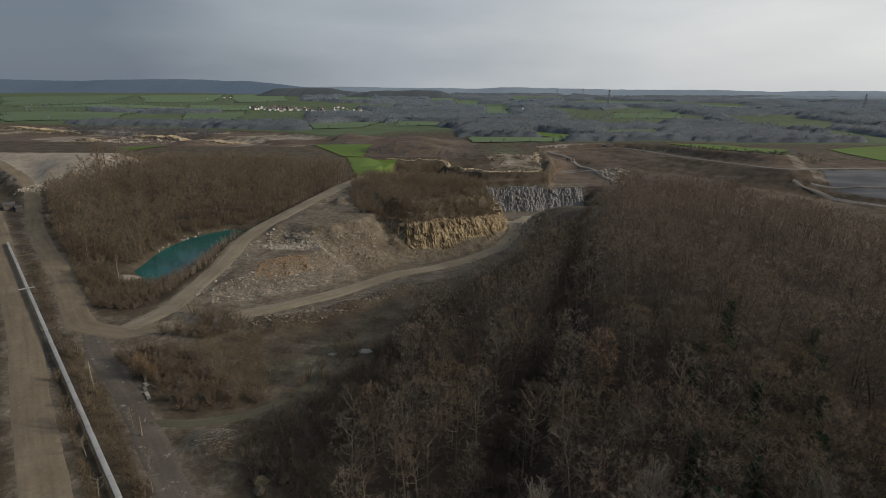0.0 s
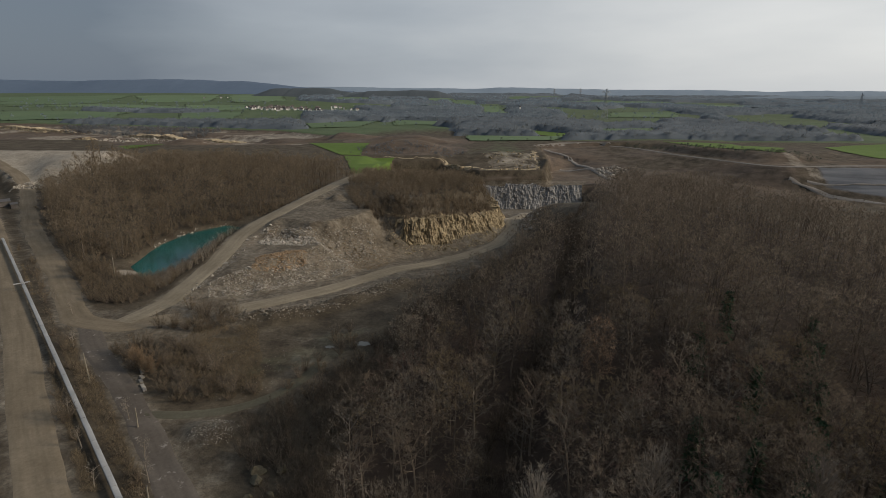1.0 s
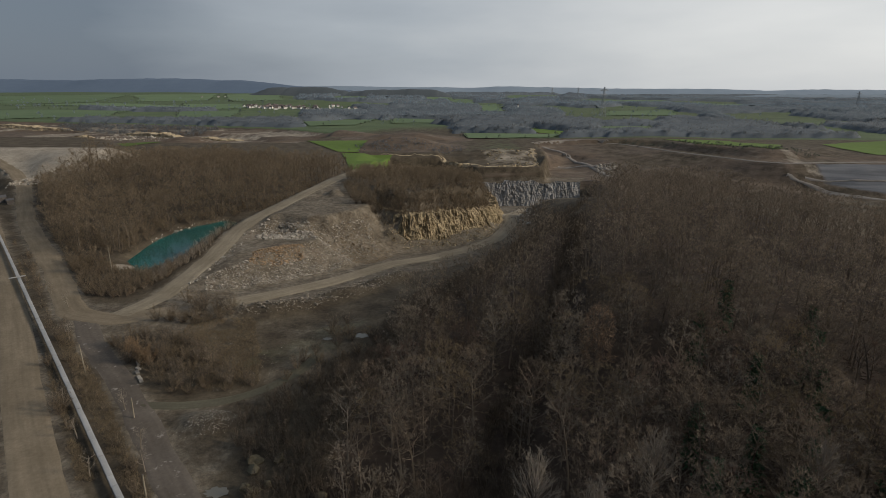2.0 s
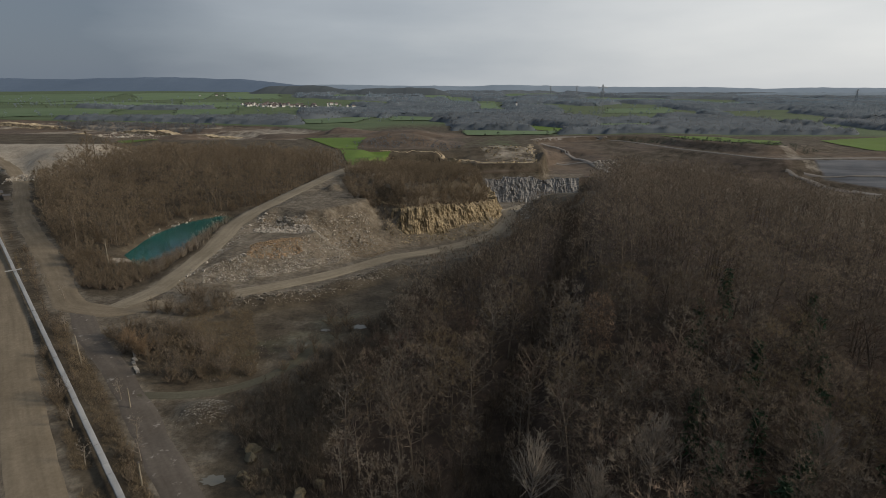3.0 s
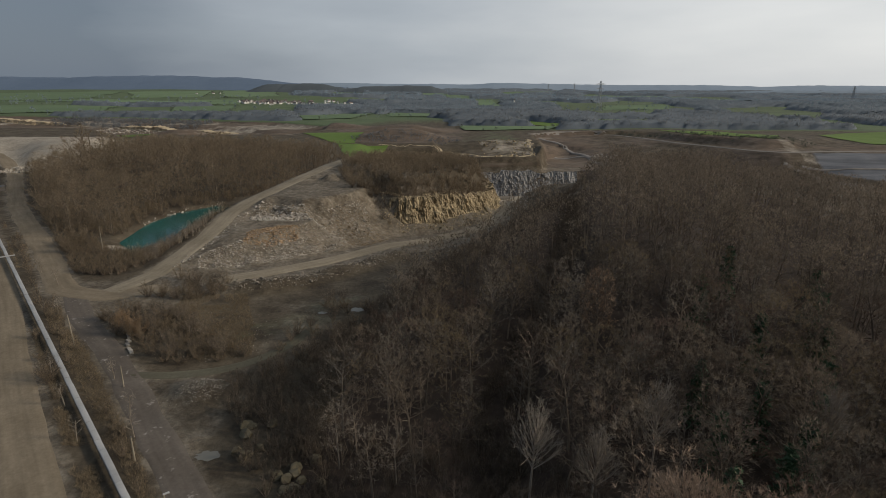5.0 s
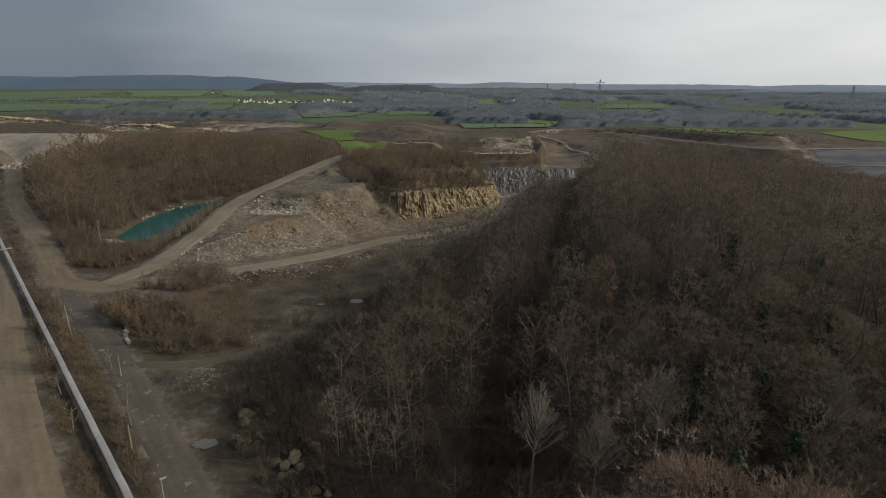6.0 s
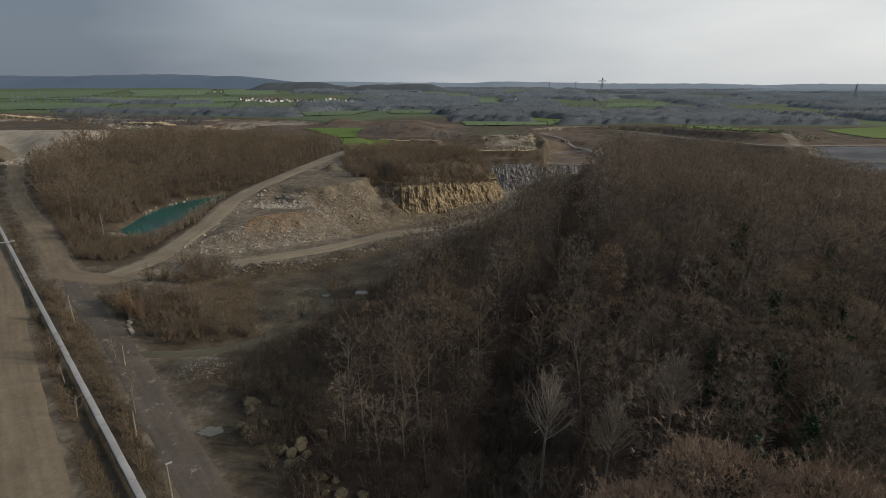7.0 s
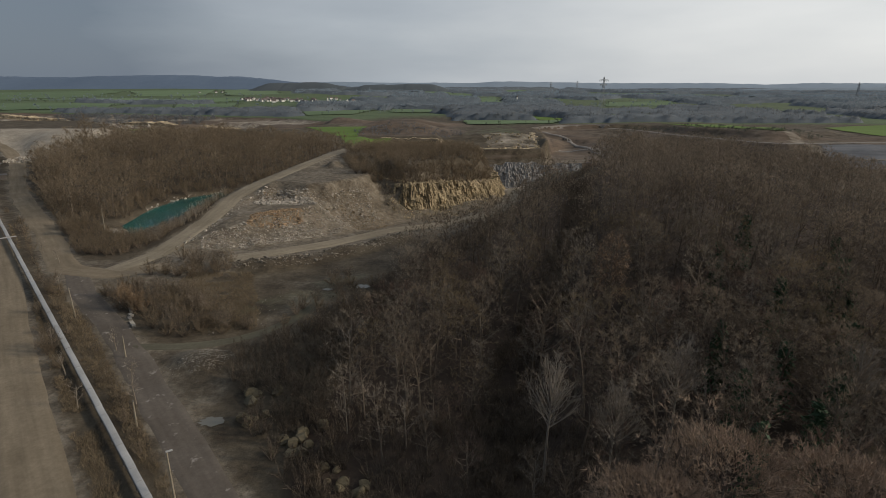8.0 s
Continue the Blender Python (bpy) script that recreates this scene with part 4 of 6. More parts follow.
def shrub_geo(seed, height, spread, stems, twigs, width):
    rng = np.random.default_rng(seed)
    wood, fine = Geo(), Geo()
    tips = []
    for i in range(stems):
        a = rng.uniform(0, 6.28)
        lean = math.sqrt(rng.random()) * 1.05
        p = np.array((math.cos(a) * 0.15, math.sin(a) * 0.15, -0.2))
        q = np.array((math.cos(a) * spread * lean, math.sin(a) * spread * lean, height * rng.uniform(0.75, 1.0) * (1.12 - 0.55 * lean ** 2)))
        wood.spike(p, q, 0.05)
        tips.append((p, q))
    for i in range(twigs):
        p, q = tips[int(rng.integers(stems))]
        s = p + (q - p) * rng.uniform(0.25, 1.0)
        d = unit(unit(q - p) * 0.6 + rng.normal(size=3) * 0.8 + np.array((0, 0, 0.15)))
        fine.sliver(s, s + d * rng.uniform(0.4, 1.1) * height * 0.22, width * rng.uniform(0.6, 1.3), rng)
    return wood.arrays(), fine.arrays()


hill_top = [(-51, 298), (-49, 284), (-46, 266), (-42, 252), (-37, 236), (-29, 232), (-19, 232.5), (-6, 237), (6, 246), (16, 255), (24, 267), (29, 285), (30, 310), (18, 342), (-20, 350), (-46, 345), (-57, 320)]
hill_shrubs = [shrub_geo(s, h, 2.7, 10, 270, 0.095) for s, h in ((1, 4.6), (2, 3.6), (3, 5.6))]
wood_stuff("hill_thicket", scattered(hill_top, 3.3, 14), hill_shrubs, MAT_BARK, MAT_TWIG_WARM, "brown leafless thicket on the hill over the cliff", 6)

# ---- rock faces ----
def rock_face(name, line, low, high, mat, label, step=0.5, rows=30, lean=0.22, rough=1.0, block=2.2, seed=1, back=7.0, top_on_ground=True, uneven=0.09, tall=0.9):
    """A quarried face along a line (open side on its right hand): broken blocks, buttresses and ledges."""
    c = resample(line, step)
    t = np.gradient(c, axis=0)
    t /= np.linalg.norm(t, axis=1)[:, None]
    out = np.stack((t[:, 1], -t[:, 0]), 1)
    s = np.concatenate(([0], np.cumsum(np.hypot(*np.diff(c, axis=0).T))))
    v = np.linspace(0, 1, rows)
    S, V = np.meshgrid(s, v, indexing="ij")
    lo, hi = low(c[:, 0], c[:, 1]), high(c[:, 0], c[:, 1])
    hi = hi + uneven * (hi - lo) * fbm(s, s * 0, 7, 4, seed + 9)
    Z = lo[:, None] + (hi - lo)[:, None] * V
    # stepped noise gives joints and flat block fronts
    warp = 0.8 * fbm(S, Z, 5, 3, seed)
    cell = vnoise(np.floor((S + warp) / block) * 7.7, np.floor((Z + 0.6 * warp + 1.3 * np.floor((S + warp) / block)) / (block * tall)) * 5.1, seed + 1)
    cell2 = vnoise(np.floor((S + warp) * 3.1 / block) * 3.3, np.floor((Z + warp) * 2.0 / (block * tall)) * 4.7, seed + 2)
    d = rough * (2.1 * (cell - 0.5) + 1.2 * (cell2 - 0.5) + 1.2 * fbm(S, Z * 0.5, 11, 4, seed + 3) + 0.35 * fbm(S, Z, 1.1, 2, seed + 4))
    # deep upright clefts
    cleft = np.exp(-(fbm(S + 1.2 * fbm(S, Z, 4, 2, seed + 6), Z * 0.22, 5.5, 2, seed + 5) / 0.10) ** 2)
    d = d - 0.9 * rough * cleft * (0.35 + 0.65 * np.sin(np.clip(V, 0, 1) * math.pi))
    d = d - lean * (Z - lo[:, None]) + 1.6 * (1 - V) ** 4
    P = c[:, None, :] + out[:, None, :] * d[:, :, None]
    W = np.concatenate((P, Z[..., None]), 2)
    # the top runs back onto the ground behind
    last = W[:, -1, :]
    b1 = last.copy()
    b1[:, :2] -= out * back * 0.5
    b1[:, 2] = ground(b1[:, 0], b1[:, 1]) + 0.25 if top_on_ground else last[:, 2] + 0.3
    b2 = last.copy()
    b2[:, :2] -= out * back
    b2[:, 2] = ground(b2[:, 0], b2[:, 1]) - 0.5
    W = np.concatenate((W, b1[:, None, :], b2[:, None, :]), 1)
    nv = rows + 2
    f = grid_faces(len(c), nv)
    ob = new(name, mesh_of(name, W.reshape(-1, 3), f, mat))
    return tagged(ob, label, "cliff", kind="structure")


def level(v):
    return lambda x, y: np.full(np.shape(x), float(v))


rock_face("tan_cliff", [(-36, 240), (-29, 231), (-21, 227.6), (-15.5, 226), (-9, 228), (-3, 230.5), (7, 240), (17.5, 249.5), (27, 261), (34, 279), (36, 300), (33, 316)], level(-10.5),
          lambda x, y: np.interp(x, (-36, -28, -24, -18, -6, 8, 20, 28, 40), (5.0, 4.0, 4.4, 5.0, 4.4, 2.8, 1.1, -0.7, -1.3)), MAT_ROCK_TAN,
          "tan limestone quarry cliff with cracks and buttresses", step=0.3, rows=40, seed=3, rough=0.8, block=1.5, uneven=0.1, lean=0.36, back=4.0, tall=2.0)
rock_face("pale_rock_wall", [(30, 438), (118, 438)], level(-38), level(-16.5), MAT_ROCK_PALE, "pale grey blasted limestone wall of the deep pit", step=0.6, rows=34, seed=7, lean=0.2, rough=0.6, block=1.6, tall=1.5)
rock_face("upper_rock_face", [(-4, 494), (8, 484), (20, 472), (32, 459), (42, 454), (60, 455), (84, 453), (92, 464), (98, 490), (102, 520), (106, 550)], level(-18), lambda x, y: -6.2 + 4.5 * ss(470, 540, y), MAT_ROCK_CREAM_LIT,
          "tan and brown upper bench face of the quarry", step=0.7, rows=24, seed=12, lean=0.45, rough=1.7, block=4.5, tall=1.2, uneven=0.16)
rock_face("ledge_rock_face", [(-52, 492), (-24, 490), (4, 490)], level(-17), level(-6.0), MAT_ROCK_CREAM_LIT, "pale tan rock ledge behind the wooded hill", step=0.8, rows=18, seed=15, lean=0.35, rough=1.6, block=4.0, tall=1.3, uneven=0.2)
for i, (a, b, h) in enumerate((((-700, 842), (-500, 795), 4), ((-440, 768), (-336, 720), 5), ((-480, 712), (-445, 716), 3), ((-330, 716), (-250, 700), 3))):
    line = [a, ((a[0] + b[0]) / 2 + 6, (a[1] + b[1]) / 2 - 5), b]
    rock_face("distant_rock_face", line, lambda x, y: ground(x, y) - 1.0, lambda x, y, h=h, a=a, b=b: ground(x, y) - 1 + (h + 1) * np.sin(np.pi * np.clip((x - a[0]) / (b[0] - a[0]), 0, 1)) ** 0.6, MAT_ROCK_CREAM_LIT, "distant low tan rock face across the quarry", step=2.0, rows=8, seed=20 + i, back=22, top_on_ground=False, uneven=0.35, rough=0.8)


# ---- stones ----
def stone_geo(seed, points=9):
    rng = np.random.default_rng(seed)
    bm = bmesh.new()
    for _ in range(points):
        p = unit(rng.normal(size=3)) * rng.uniform(0.8, 1.0)
        bm.verts.new((p[0], p[1] * 0.8, p[2] * 0.62))
    r = bmesh.ops.convex_hull(bm, input=bm.verts)
    bmesh.ops.delete(bm, geom=list({g for g in r["geom_interior"] + r["geom_unused"] if isinstance(g, bmesh.types.BMVert)}), context="VERTS")
    bmesh.ops.triangulate(bm, faces=bm.faces)
    bm.verts.index_update()
    v = np.array([q.co[:] for q in bm.verts], np.float32)
    f = np.array([[q.index for q in g.verts] for g in bm.faces], np.int32)
    bm.free()
    return v, f


STONES = [stone_geo(s) for s in range(8)]
BOULDERS = [stone_geo(s + 30, 24) for s in range(6)]


def rubble(name, outline, count, size, mat, label, seed, flat=None):
    rng = np.random.default_rng(seed)
    o = np.array(outline, float)
    x = rng.uniform(o[:, 0].min(), o[:, 0].max(), count * 4)
    y = rng.uniform(o[:, 1].min(), o[:, 1].max(), count * 4)
    dens = inside(x, y, outline)
    ok = (dens > 0) & (fbm(x, y, 8, 3, seed) > rng.uniform(-0.9, 0.5, x.size))
    x, y = x[ok][:count], y[ok][:count]
    z = ground(x, y)
    s = size * np.exp(rng.normal(size=x.size) * 0.48)
    pieces = [(*STONES[int(k)], a, b, c + 0.15 * r, t, r) for k, a, b, c, r, t in zip(rng.integers(0, 8, x.size), x, y, z, s, rng.uniform(0, 6.28, x.size))]
    return tagged(new(name, mesh_of(name, *joined(pieces), mat)), label, "rubble", kind="stuff")


UPPER_FACE = [(-66, 213), (-58, 211), (-51, 209), (-43, 212), (-36, 221), (-30, 228), (-24, 214), (-34, 200), (-46, 195), (-57, 194), (-69, 196)]
LOWER_FACE = [(-72, 158), (-58, 176), (-46, 191), (-38, 197), (-31, 192), (-36, 181), (-48, 166), (-58, 155), (-68, 148)]
rubble("mound_rubble", UPPER_FACE, 2800, 0.25, MAT_STONE, "loose pale rubble stones on the spoil mound", 3)
rubble("lower_slope_rubble", LOWER_FACE, 4400, 0.22, MAT_STONE, "loose grey rubble stones on the lower slope", 4)
rubble("orange_rubble", [(-63, 178), (-54, 186), (-48, 187), (-47, 181), (-54, 172), (-62, 169)], 1500, 0.27, two_tone("orange_stone", (0.20, 0.14, 0.088), (0.36, 0.26, 0.165), 0.4, 2.5, 0.95, vary=0.25, bump=0.4, depth=0.08), "orange tinted rubble on the spoil mound", 5)
rubble("bank_rubble", [(-62, 134), (-48, 132), (-36, 135), (-20, 150), (-8, 172), (-14, 176), (-28, 160), (-42, 145), (-58, 142)], 2600, 0.26, MAT_STONE_DARK, "broken brown rock along the terrace bank", 6)
rubble("upper_face_rubble", UPPER_FACE, 1500, 0.24, MAT_ROCK_BROWN, "brown loose rubble on the upper spoil face", 14)
rubble("ramp_edge_stones", [(-74, 150), (-70, 176), (-70, 200), (-66, 212), (-69, 212), (-73, 200), (-73, 176), (-77, 150)], 160, 0.35, MAT_STONE, "stones lining the ramp edge", 7)
rubble("cliff_talus", [(-24, 233), (-15, 230), (-3, 233), (7, 241), (18, 250), (30, 268), (34, 266), (21, 244), (9, 234), (-4, 226), (-16, 222), (-24, 226)], 2200, 0.30, MAT_ROCK_TAN, "fallen tan rock at the foot of the cliff", 8)
rubble("gravel_pile", [(-47, 81), (-41, 88), (-36, 86), (-37, 81), (-42, 79)], 1000, 0.075, MAT_STONE, "small heap of grey broken stone", 9)
rubble("terrace_stones", [(-58, 100), (-42, 94), (-34, 100), (-36, 116), (-50, 124), (-58, 114)], 420, 0.075, MAT_STONE, "scattered small stones on the terrace", 10)
rubble("heap_boulders", [(-248, 306), (-226, 312), (-222, 326), (-246, 322)], 420, 0.55, MAT_STONE, "pale stones at the foot of the western heap", 11)
rubble("pit_floor_rubble", [(40, 262), (48, 300), (60, 330), (70, 330), (56, 286), (46, 258)], 400, 0.6, MAT_STONE, "pale rubble along the pit edge", 12)
rubble("upper_face_foot", [(-70, 198), (-58, 199), (-44, 203), (-40, 196), (-50, 192), (-66, 193)], 1300, 0.36, MAT_STONE, "pale blocks at the foot of the upper spoil face", 16)
rubble("distant_rocks", [(-450, 700), (-345, 690), (-335, 735), (-440, 765)], 260, 1.3, MAT_STONE, "pale rocks strewn across the distant quarry", 17)
rubble("bench_top_rocks", [(44, 460), (86, 458), (96, 520), (70, 545), (40, 520)], 260, 0.8, MAT_ROCK_TAN, "pale broken rock on the upper bench", 18)
rubble("slope_stones", [(-36, 219), (-26, 226), (-18, 214), (-24, 196), (-32, 194)], 1100, 0.2, MAT_ROCK_BROWN, "loose brown stones down the end of the spoil mound", 19)
rubble("shore_rocks", [(-114, 205), (-112, 229), (-98, 244), (-95, 241), (-108, 226), (-110, 205)], 240, 0.32, MAT_STONE, "pale rocks along the pond shore", 20)
rubble("far_pit_rubble", [(150, 480), (175, 500), (170, 520), (145, 510)], 200, 1.1, MAT_STONE, "pale boulders on the pit slope", 13)

rng_b = np.random.default_rng(21)
for i in range(26):
    cx, cy = ((-20, 60), (-18, 63), (-13, 55), (-11, 54), (-30, 72), (-27, 68))[i % 6]
    x, y = cx + rng_b.normal() * 1.9, cy + rng_b.normal() * 1.9
    r = rng_b.uniform(0.6, 1.3)
    v, f = BOULDERS[i % 6]
    ob = new("boulder", mesh_of("boulder", v * r * np.array((1.0, 1.1, 1.25)), f, MAT_BOULDER))
    ob.matrix_basis = Matrix.Translation((x, y, at_ground(x, y) + r * 0.32)) @ Matrix.Rotation(rng_b.uniform(0, 6.28), 4, "Z")
    tagged(ob, "large mossy brown limestone boulder at the wood edge", "boulder", "boulders at the wood edge")

# ---- fields and far country ----
def field(corners, mat, label, rows=14, lift=0.5, crooked=0.02):
    """A field laid on the land between four corners, its edges slightly crooked."""
    (a, b, c, d) = [np.array(q, float) for q in corners]
    u, v = np.meshgrid(np.linspace(0, 1, rows), np.linspace(0, 1, rows), indexing="ij")
    P = (a * ((1 - u) * (1 - v))[..., None] + b * (u * (1 - v))[..., None] + c * (u * v)[..., None] + d * ((1 - u) * v)[..., None])
    size = np.hypot(*(c - a)) * crooked
    P[..., 0] += size * fbm(P[..., 0], P[..., 1], np.hypot(*(c - a)) * 0.2, 3, 3)
    P[..., 1] += size * fbm(P[..., 0], P[..., 1], np.hypot(*(c - a)) * 0.2, 3, 4)
    z = ground(P[..., 0], P[..., 1]) + lift
    ob = new("field", mesh_of("field", np.concatenate((P, z[..., None]), 2).reshape(-1, 3), grid_faces(rows, rows), mat, True))
    return tagged(ob, label, "field", kind="structure")


bright, dull = "bright green winter wheat field", "green winter pasture, dulled by haze in its colour"
NEAR_FIELDS = [((-143, 606), (-78, 612), (-75, 501), (-93, 504)), ((-88, 496), (-42, 497), (-44, 464), (-60, 380)), ((113, 777), (135, 817), (198, 721), (155, 695)), ((255, 622), (360, 569), (316, 501), (262, 550)),
               ((414, 590), (640, 680), (600, 488), (398, 490)), ((-385, 540), (-372, 605), (-296, 586), (-312, 528))]
WEST_FIELDS = [((-912, 1144), (-701, 1267), (-587, 969), (-729, 911)), ((-589, 1277), (-476, 1363), (-385, 1037), (-499, 1055)), ((-2136, 2702), (-1611, 2939), (-1192, 1951), (-1401, 1765)),
               ((-1604, 2954), (-1331, 3442), (-947, 2319), (-1105, 2078)), ((-1354, 1704), (-1122, 1835), (-705, 1531), (-636, 1379)), ((-755, 1662), (-562, 1637), (-492, 1430), (-631, 1384)),
               ((-1185, 3145), (-1155, 4039), (-702, 2536), (-669, 1817))]
MIDDLE_FIELDS = [((-565, 3049), (-459, 3532), (-234, 1896), (-337, 1811)), ((-74, 3055), (55, 3367), (80, 2525), (-41, 2155)), ((50, 2735), (177, 2654), (126, 1875), (46, 1938)),
                 ((137, 1819), (201, 1863), (167, 1349), (104, 1309)), ((-227, 929), (-110, 1039), (-126, 857), (-191, 832)), ((-85, 1060), (18, 1052), (11, 933), (-77, 903)), ((34, 719), (157, 704), (135, 647), (34, 645))]
EAST_FIELDS = [((436, 1424), (609, 1438), (538, 1231), (380, 1258)), ((586, 2682), (1022, 2487), (940, 2230), (444, 2027)), ((956, 2269), (1327, 2195), (1092, 1829), (869, 2011)),
               ((426, 3635), (894, 4105), (682, 3056), (344, 2811)), ((254, 849), (334, 864), (294, 760), (216, 728))]
FIELDS = NEAR_FIELDS + WEST_FIELDS + MIDDLE_FIELDS + EAST_FIELDS
for corners in FIELDS:
    fresh = corners in NEAR_FIELDS
    field(corners, MAT_FIELD if fresh else MAT_FIELD_HAZED, bright if fresh else dull, rows=22, lift=0.5 if fresh else 0.9, crooked=0.03)


# tracks and bare slopes of the great pit
for line, half in ((BENCH[:-1], 3.0), ([(104, 600), (118, 585), (131, 572), (146, 524), (153, 470)], 2.4), ([(118, 530), (144, 522), (160, 496)], 2.4), ([(288, 441), (305, 421), (320, 405), (333, 395), (358, 378), (430, 364)], 2.0),
                   ([(300, 436), (322, 428), (360, 420), (420, 414)], 1.0)):
    ribbon("pit_track", line, half, MAT_PALE_TRACK, "pale dusty track across the pit slope", "track", lift=0.4, step=3.0, across=9, ragged=0.8, crown=0.35)


def clump_geo(seed, height, spread, count, width):
    """A single far tree: trunk and a crown of upswept branches."""
    rng = np.random.default_rng(seed)
    g = Geo()
    g.spike(np.array((0, 0, -1.0)), np.array((0, 0, height * 0.7)), 0.4)
    for i in range(count):
        d = unit(rng.normal(size=3) + np.array((0, 0, 0.45)))
        r = rng.uniform(0.2, 0.95)
        p = np.array((d[0] * spread * r, d[1] * spread * r, height * (0.55 + 0.4 * d[2] * r)))
        q = p + unit(rng.normal(size=3) * 0.7 + d * 0.6 + np.array((0, 0, 0.5))) * rng.uniform(1.2, 2.6)
        g.sliver(p, q, width * rng.uniform(0.7, 1.3), rng)
    return g.arrays()


CLUMPS = [clump_geo(s, h, sp, 40, 1.1) for s, h, sp in ((1, 13, 4.6), (2, 11, 4.4), (3, 15, 4.2), (4, 9, 5.0))]


def far_wood(name, x, y, seed, mat, label, scale=1.0):
    rng = np.random.default_rng(seed)
    z = ground(x, y) - 0.5
    pieces = [(*CLUMPS[int(k)], a, b, c, t, s * scale) for k, a, b, c, t, s in zip(rng.integers(0, 4, x.size), x, y, z, rng.uniform(0, 6.28, x.size), rng.uniform(0.7, 1.2, x.size))]
    return tagged(new(name, mesh_of(name, *joined(pieces), mat, True)), label, "wood", kind="stuff")


rng_f = np.random.default_rng(31)


def wooded(x, y):
    """How densely the far country is wooded, 0 to 1: woods in the middle and the east, belts between open fields in the west."""
    big = fbm(x, y * 0.5, 190, 3, 50) + 0.27
    belt = np.exp(-((y - 1370 - 0.1 * x) / 38) ** 2) * ss(-0.1, 0.3, fbm(x, y, 170, 2, 52)) + np.exp(-((y - 890 - 0.05 * x) / 60) ** 2) * ss(-640, -560, x)
    west = ss(-0.20, -0.27, x / y)
    w = ss(-0.05, 0.2, big) * (1 - west) + np.clip(belt, 0, 1) * west
    w = w * (1 - ss(230, 120, np.hypot((x + 380) * 0.8, (y - 1450) * 1.1)))
    d = np.maximum(inside(x, y, BOWL) + 8, inside(x, y, LEFT_QUARRY) + 6)
    for corners in FIELDS:
        d = np.maximum(d, inside(x, y, list(corners)) + 4)
    d = np.maximum.reduce([d, 100 - np.hypot(x - 10, y - 560), 80 - np.hypot(x + 20, y - 640), np.where((x > -80) & (x < 560), 645 + 0.05 * np.abs(x) - y, -99)])
    return w * ss(0, -10, d)


def canopy(name, y0, y1, step, u0, u1, height, mat, label, seed):
    """A far wood past counting: its closed uneven crowns, coloured dark as the shade of gaps, and upright branches that
    break their outline.
    """
    ys_c = [y0]
    while ys_c[-1] < y1:
        ys_c.append(ys_c[-1] + step * ys_c[-1] / y0)
    ys_c = np.array(ys_c)
    us = np.arange(u0, u1, step / y0)
    rng = np.random.default_rng(seed)
    Yc, Uc = np.meshgrid(ys_c, us, indexing="ij")
    grow = Yc / y0
    Yc = Yc + rng.uniform(-0.35, 0.35, Yc.shape) * step * grow
    Xc = (Uc + rng.uniform(-0.35, 0.35, Uc.shape) * step / y0) * Yc
    w = wooded(Xc, Yc)
    tall = height * (0.42 + 0.62 * rng.random(Yc.shape)) * (0.85 + 0.3 * fbm(Xc, Yc, 90, 2, 55)) * np.sqrt(grow)
    Zc = ground(Xc, Yc) + np.where(w > 0.25, tall * np.minimum(1, 0.6 + w), -0.4)
    f = grid_faces(len(ys_c), len(us))
    grown = w.ravel()[f] > 0.25
    full, part_grown = grown.all(1), grown.any(1)
    border = np.setdiff1d(np.unique(f[full]), np.setdiff1d(np.unique(f[full]), np.unique(f[~full])))
    f = f[part_grown]
    tri = np.concatenate((f[:, (0, 1, 2)], f[:, (0, 2, 3)]))
    keep = np.unique(tri)
    back = np.zeros(Xc.size, np.int64)
    back[keep] = np.arange(len(keep))
    top = tagged(new(name), label, "wood", kind="stuff")
    V = np.stack((Xc.ravel(), Yc.ravel(), Zc.ravel()), 1)
    tagged(part("crowns", mesh_of("crowns", V[keep], back[tri], MAT_CANOPY_SHADE, True), top), kind="stuff")
    on = np.nonzero(w.ravel() > 0.25)[0]
    pick = rng.choice(on, size=min(9 * len(on), 110000))
    s = np.minimum(np.sqrt(grow.ravel()[pick]) * step / 8, 1.7)
    P = V[pick] + np.stack((rng.uniform(-0.6, 0.6, len(pick)) * step, rng.uniform(-0.6, 0.6, len(pick)) * step, rng.uniform(-0.55, 0.0, len(pick)) * height), 1)
    side = rng.normal(size=(len(pick), 3)) * np.array((1, 1, 0.15))
    side *= (0.34 * s / np.linalg.norm(side, axis=1))[:, None]
    tip = P + np.stack((rng.normal(size=len(pick)) * s, rng.normal(size=len(pick)) * s, rng.uniform(2.0, 5.0, len(pick)) * s), 1)
    T = np.stack((P - side, P + side, tip), 1).reshape(-1, 3)
    pieces = [(*CLUMPS[int(k)], V[i, 0], V[i, 1], V[i, 2] - tall.ravel()[i], a, tall.ravel()[i] / 10.5) for i, k, a in zip(border, rng.integers(0, 4, len(border)), rng.uniform(0, 6.28, len(border)))]
    tagged(part("edge_trees", mesh_of("edge_trees", *joined(pieces), mat), top), kind="stuff")
    tagged(part("branches", mesh_of("branches", T, np.arange(len(T)).reshape(-1, 3), mat), top), kind="stuff")


canopy("field_wood", 640, 1060, 6.0, -0.80, 0.92, 8.5, MAT_HAZED_BROWNWOOD, "grey brown leafless woods between the fields and beyond the pit", 1)
canopy("valley_wood", 1066, 1640, 9.0, -0.85, 0.92, 10.0, MAT_HAZED_VALLEYWOOD, "far leafless valley woods, greyed by haze in their colour", 3)
canopy("upland_wood", 1650, 2600, 14.0, -0.88, 0.92, 12.0, MAT_HAZED_FARWOOD, "far leafless woods between the fields, greyed by painted haze", 4)
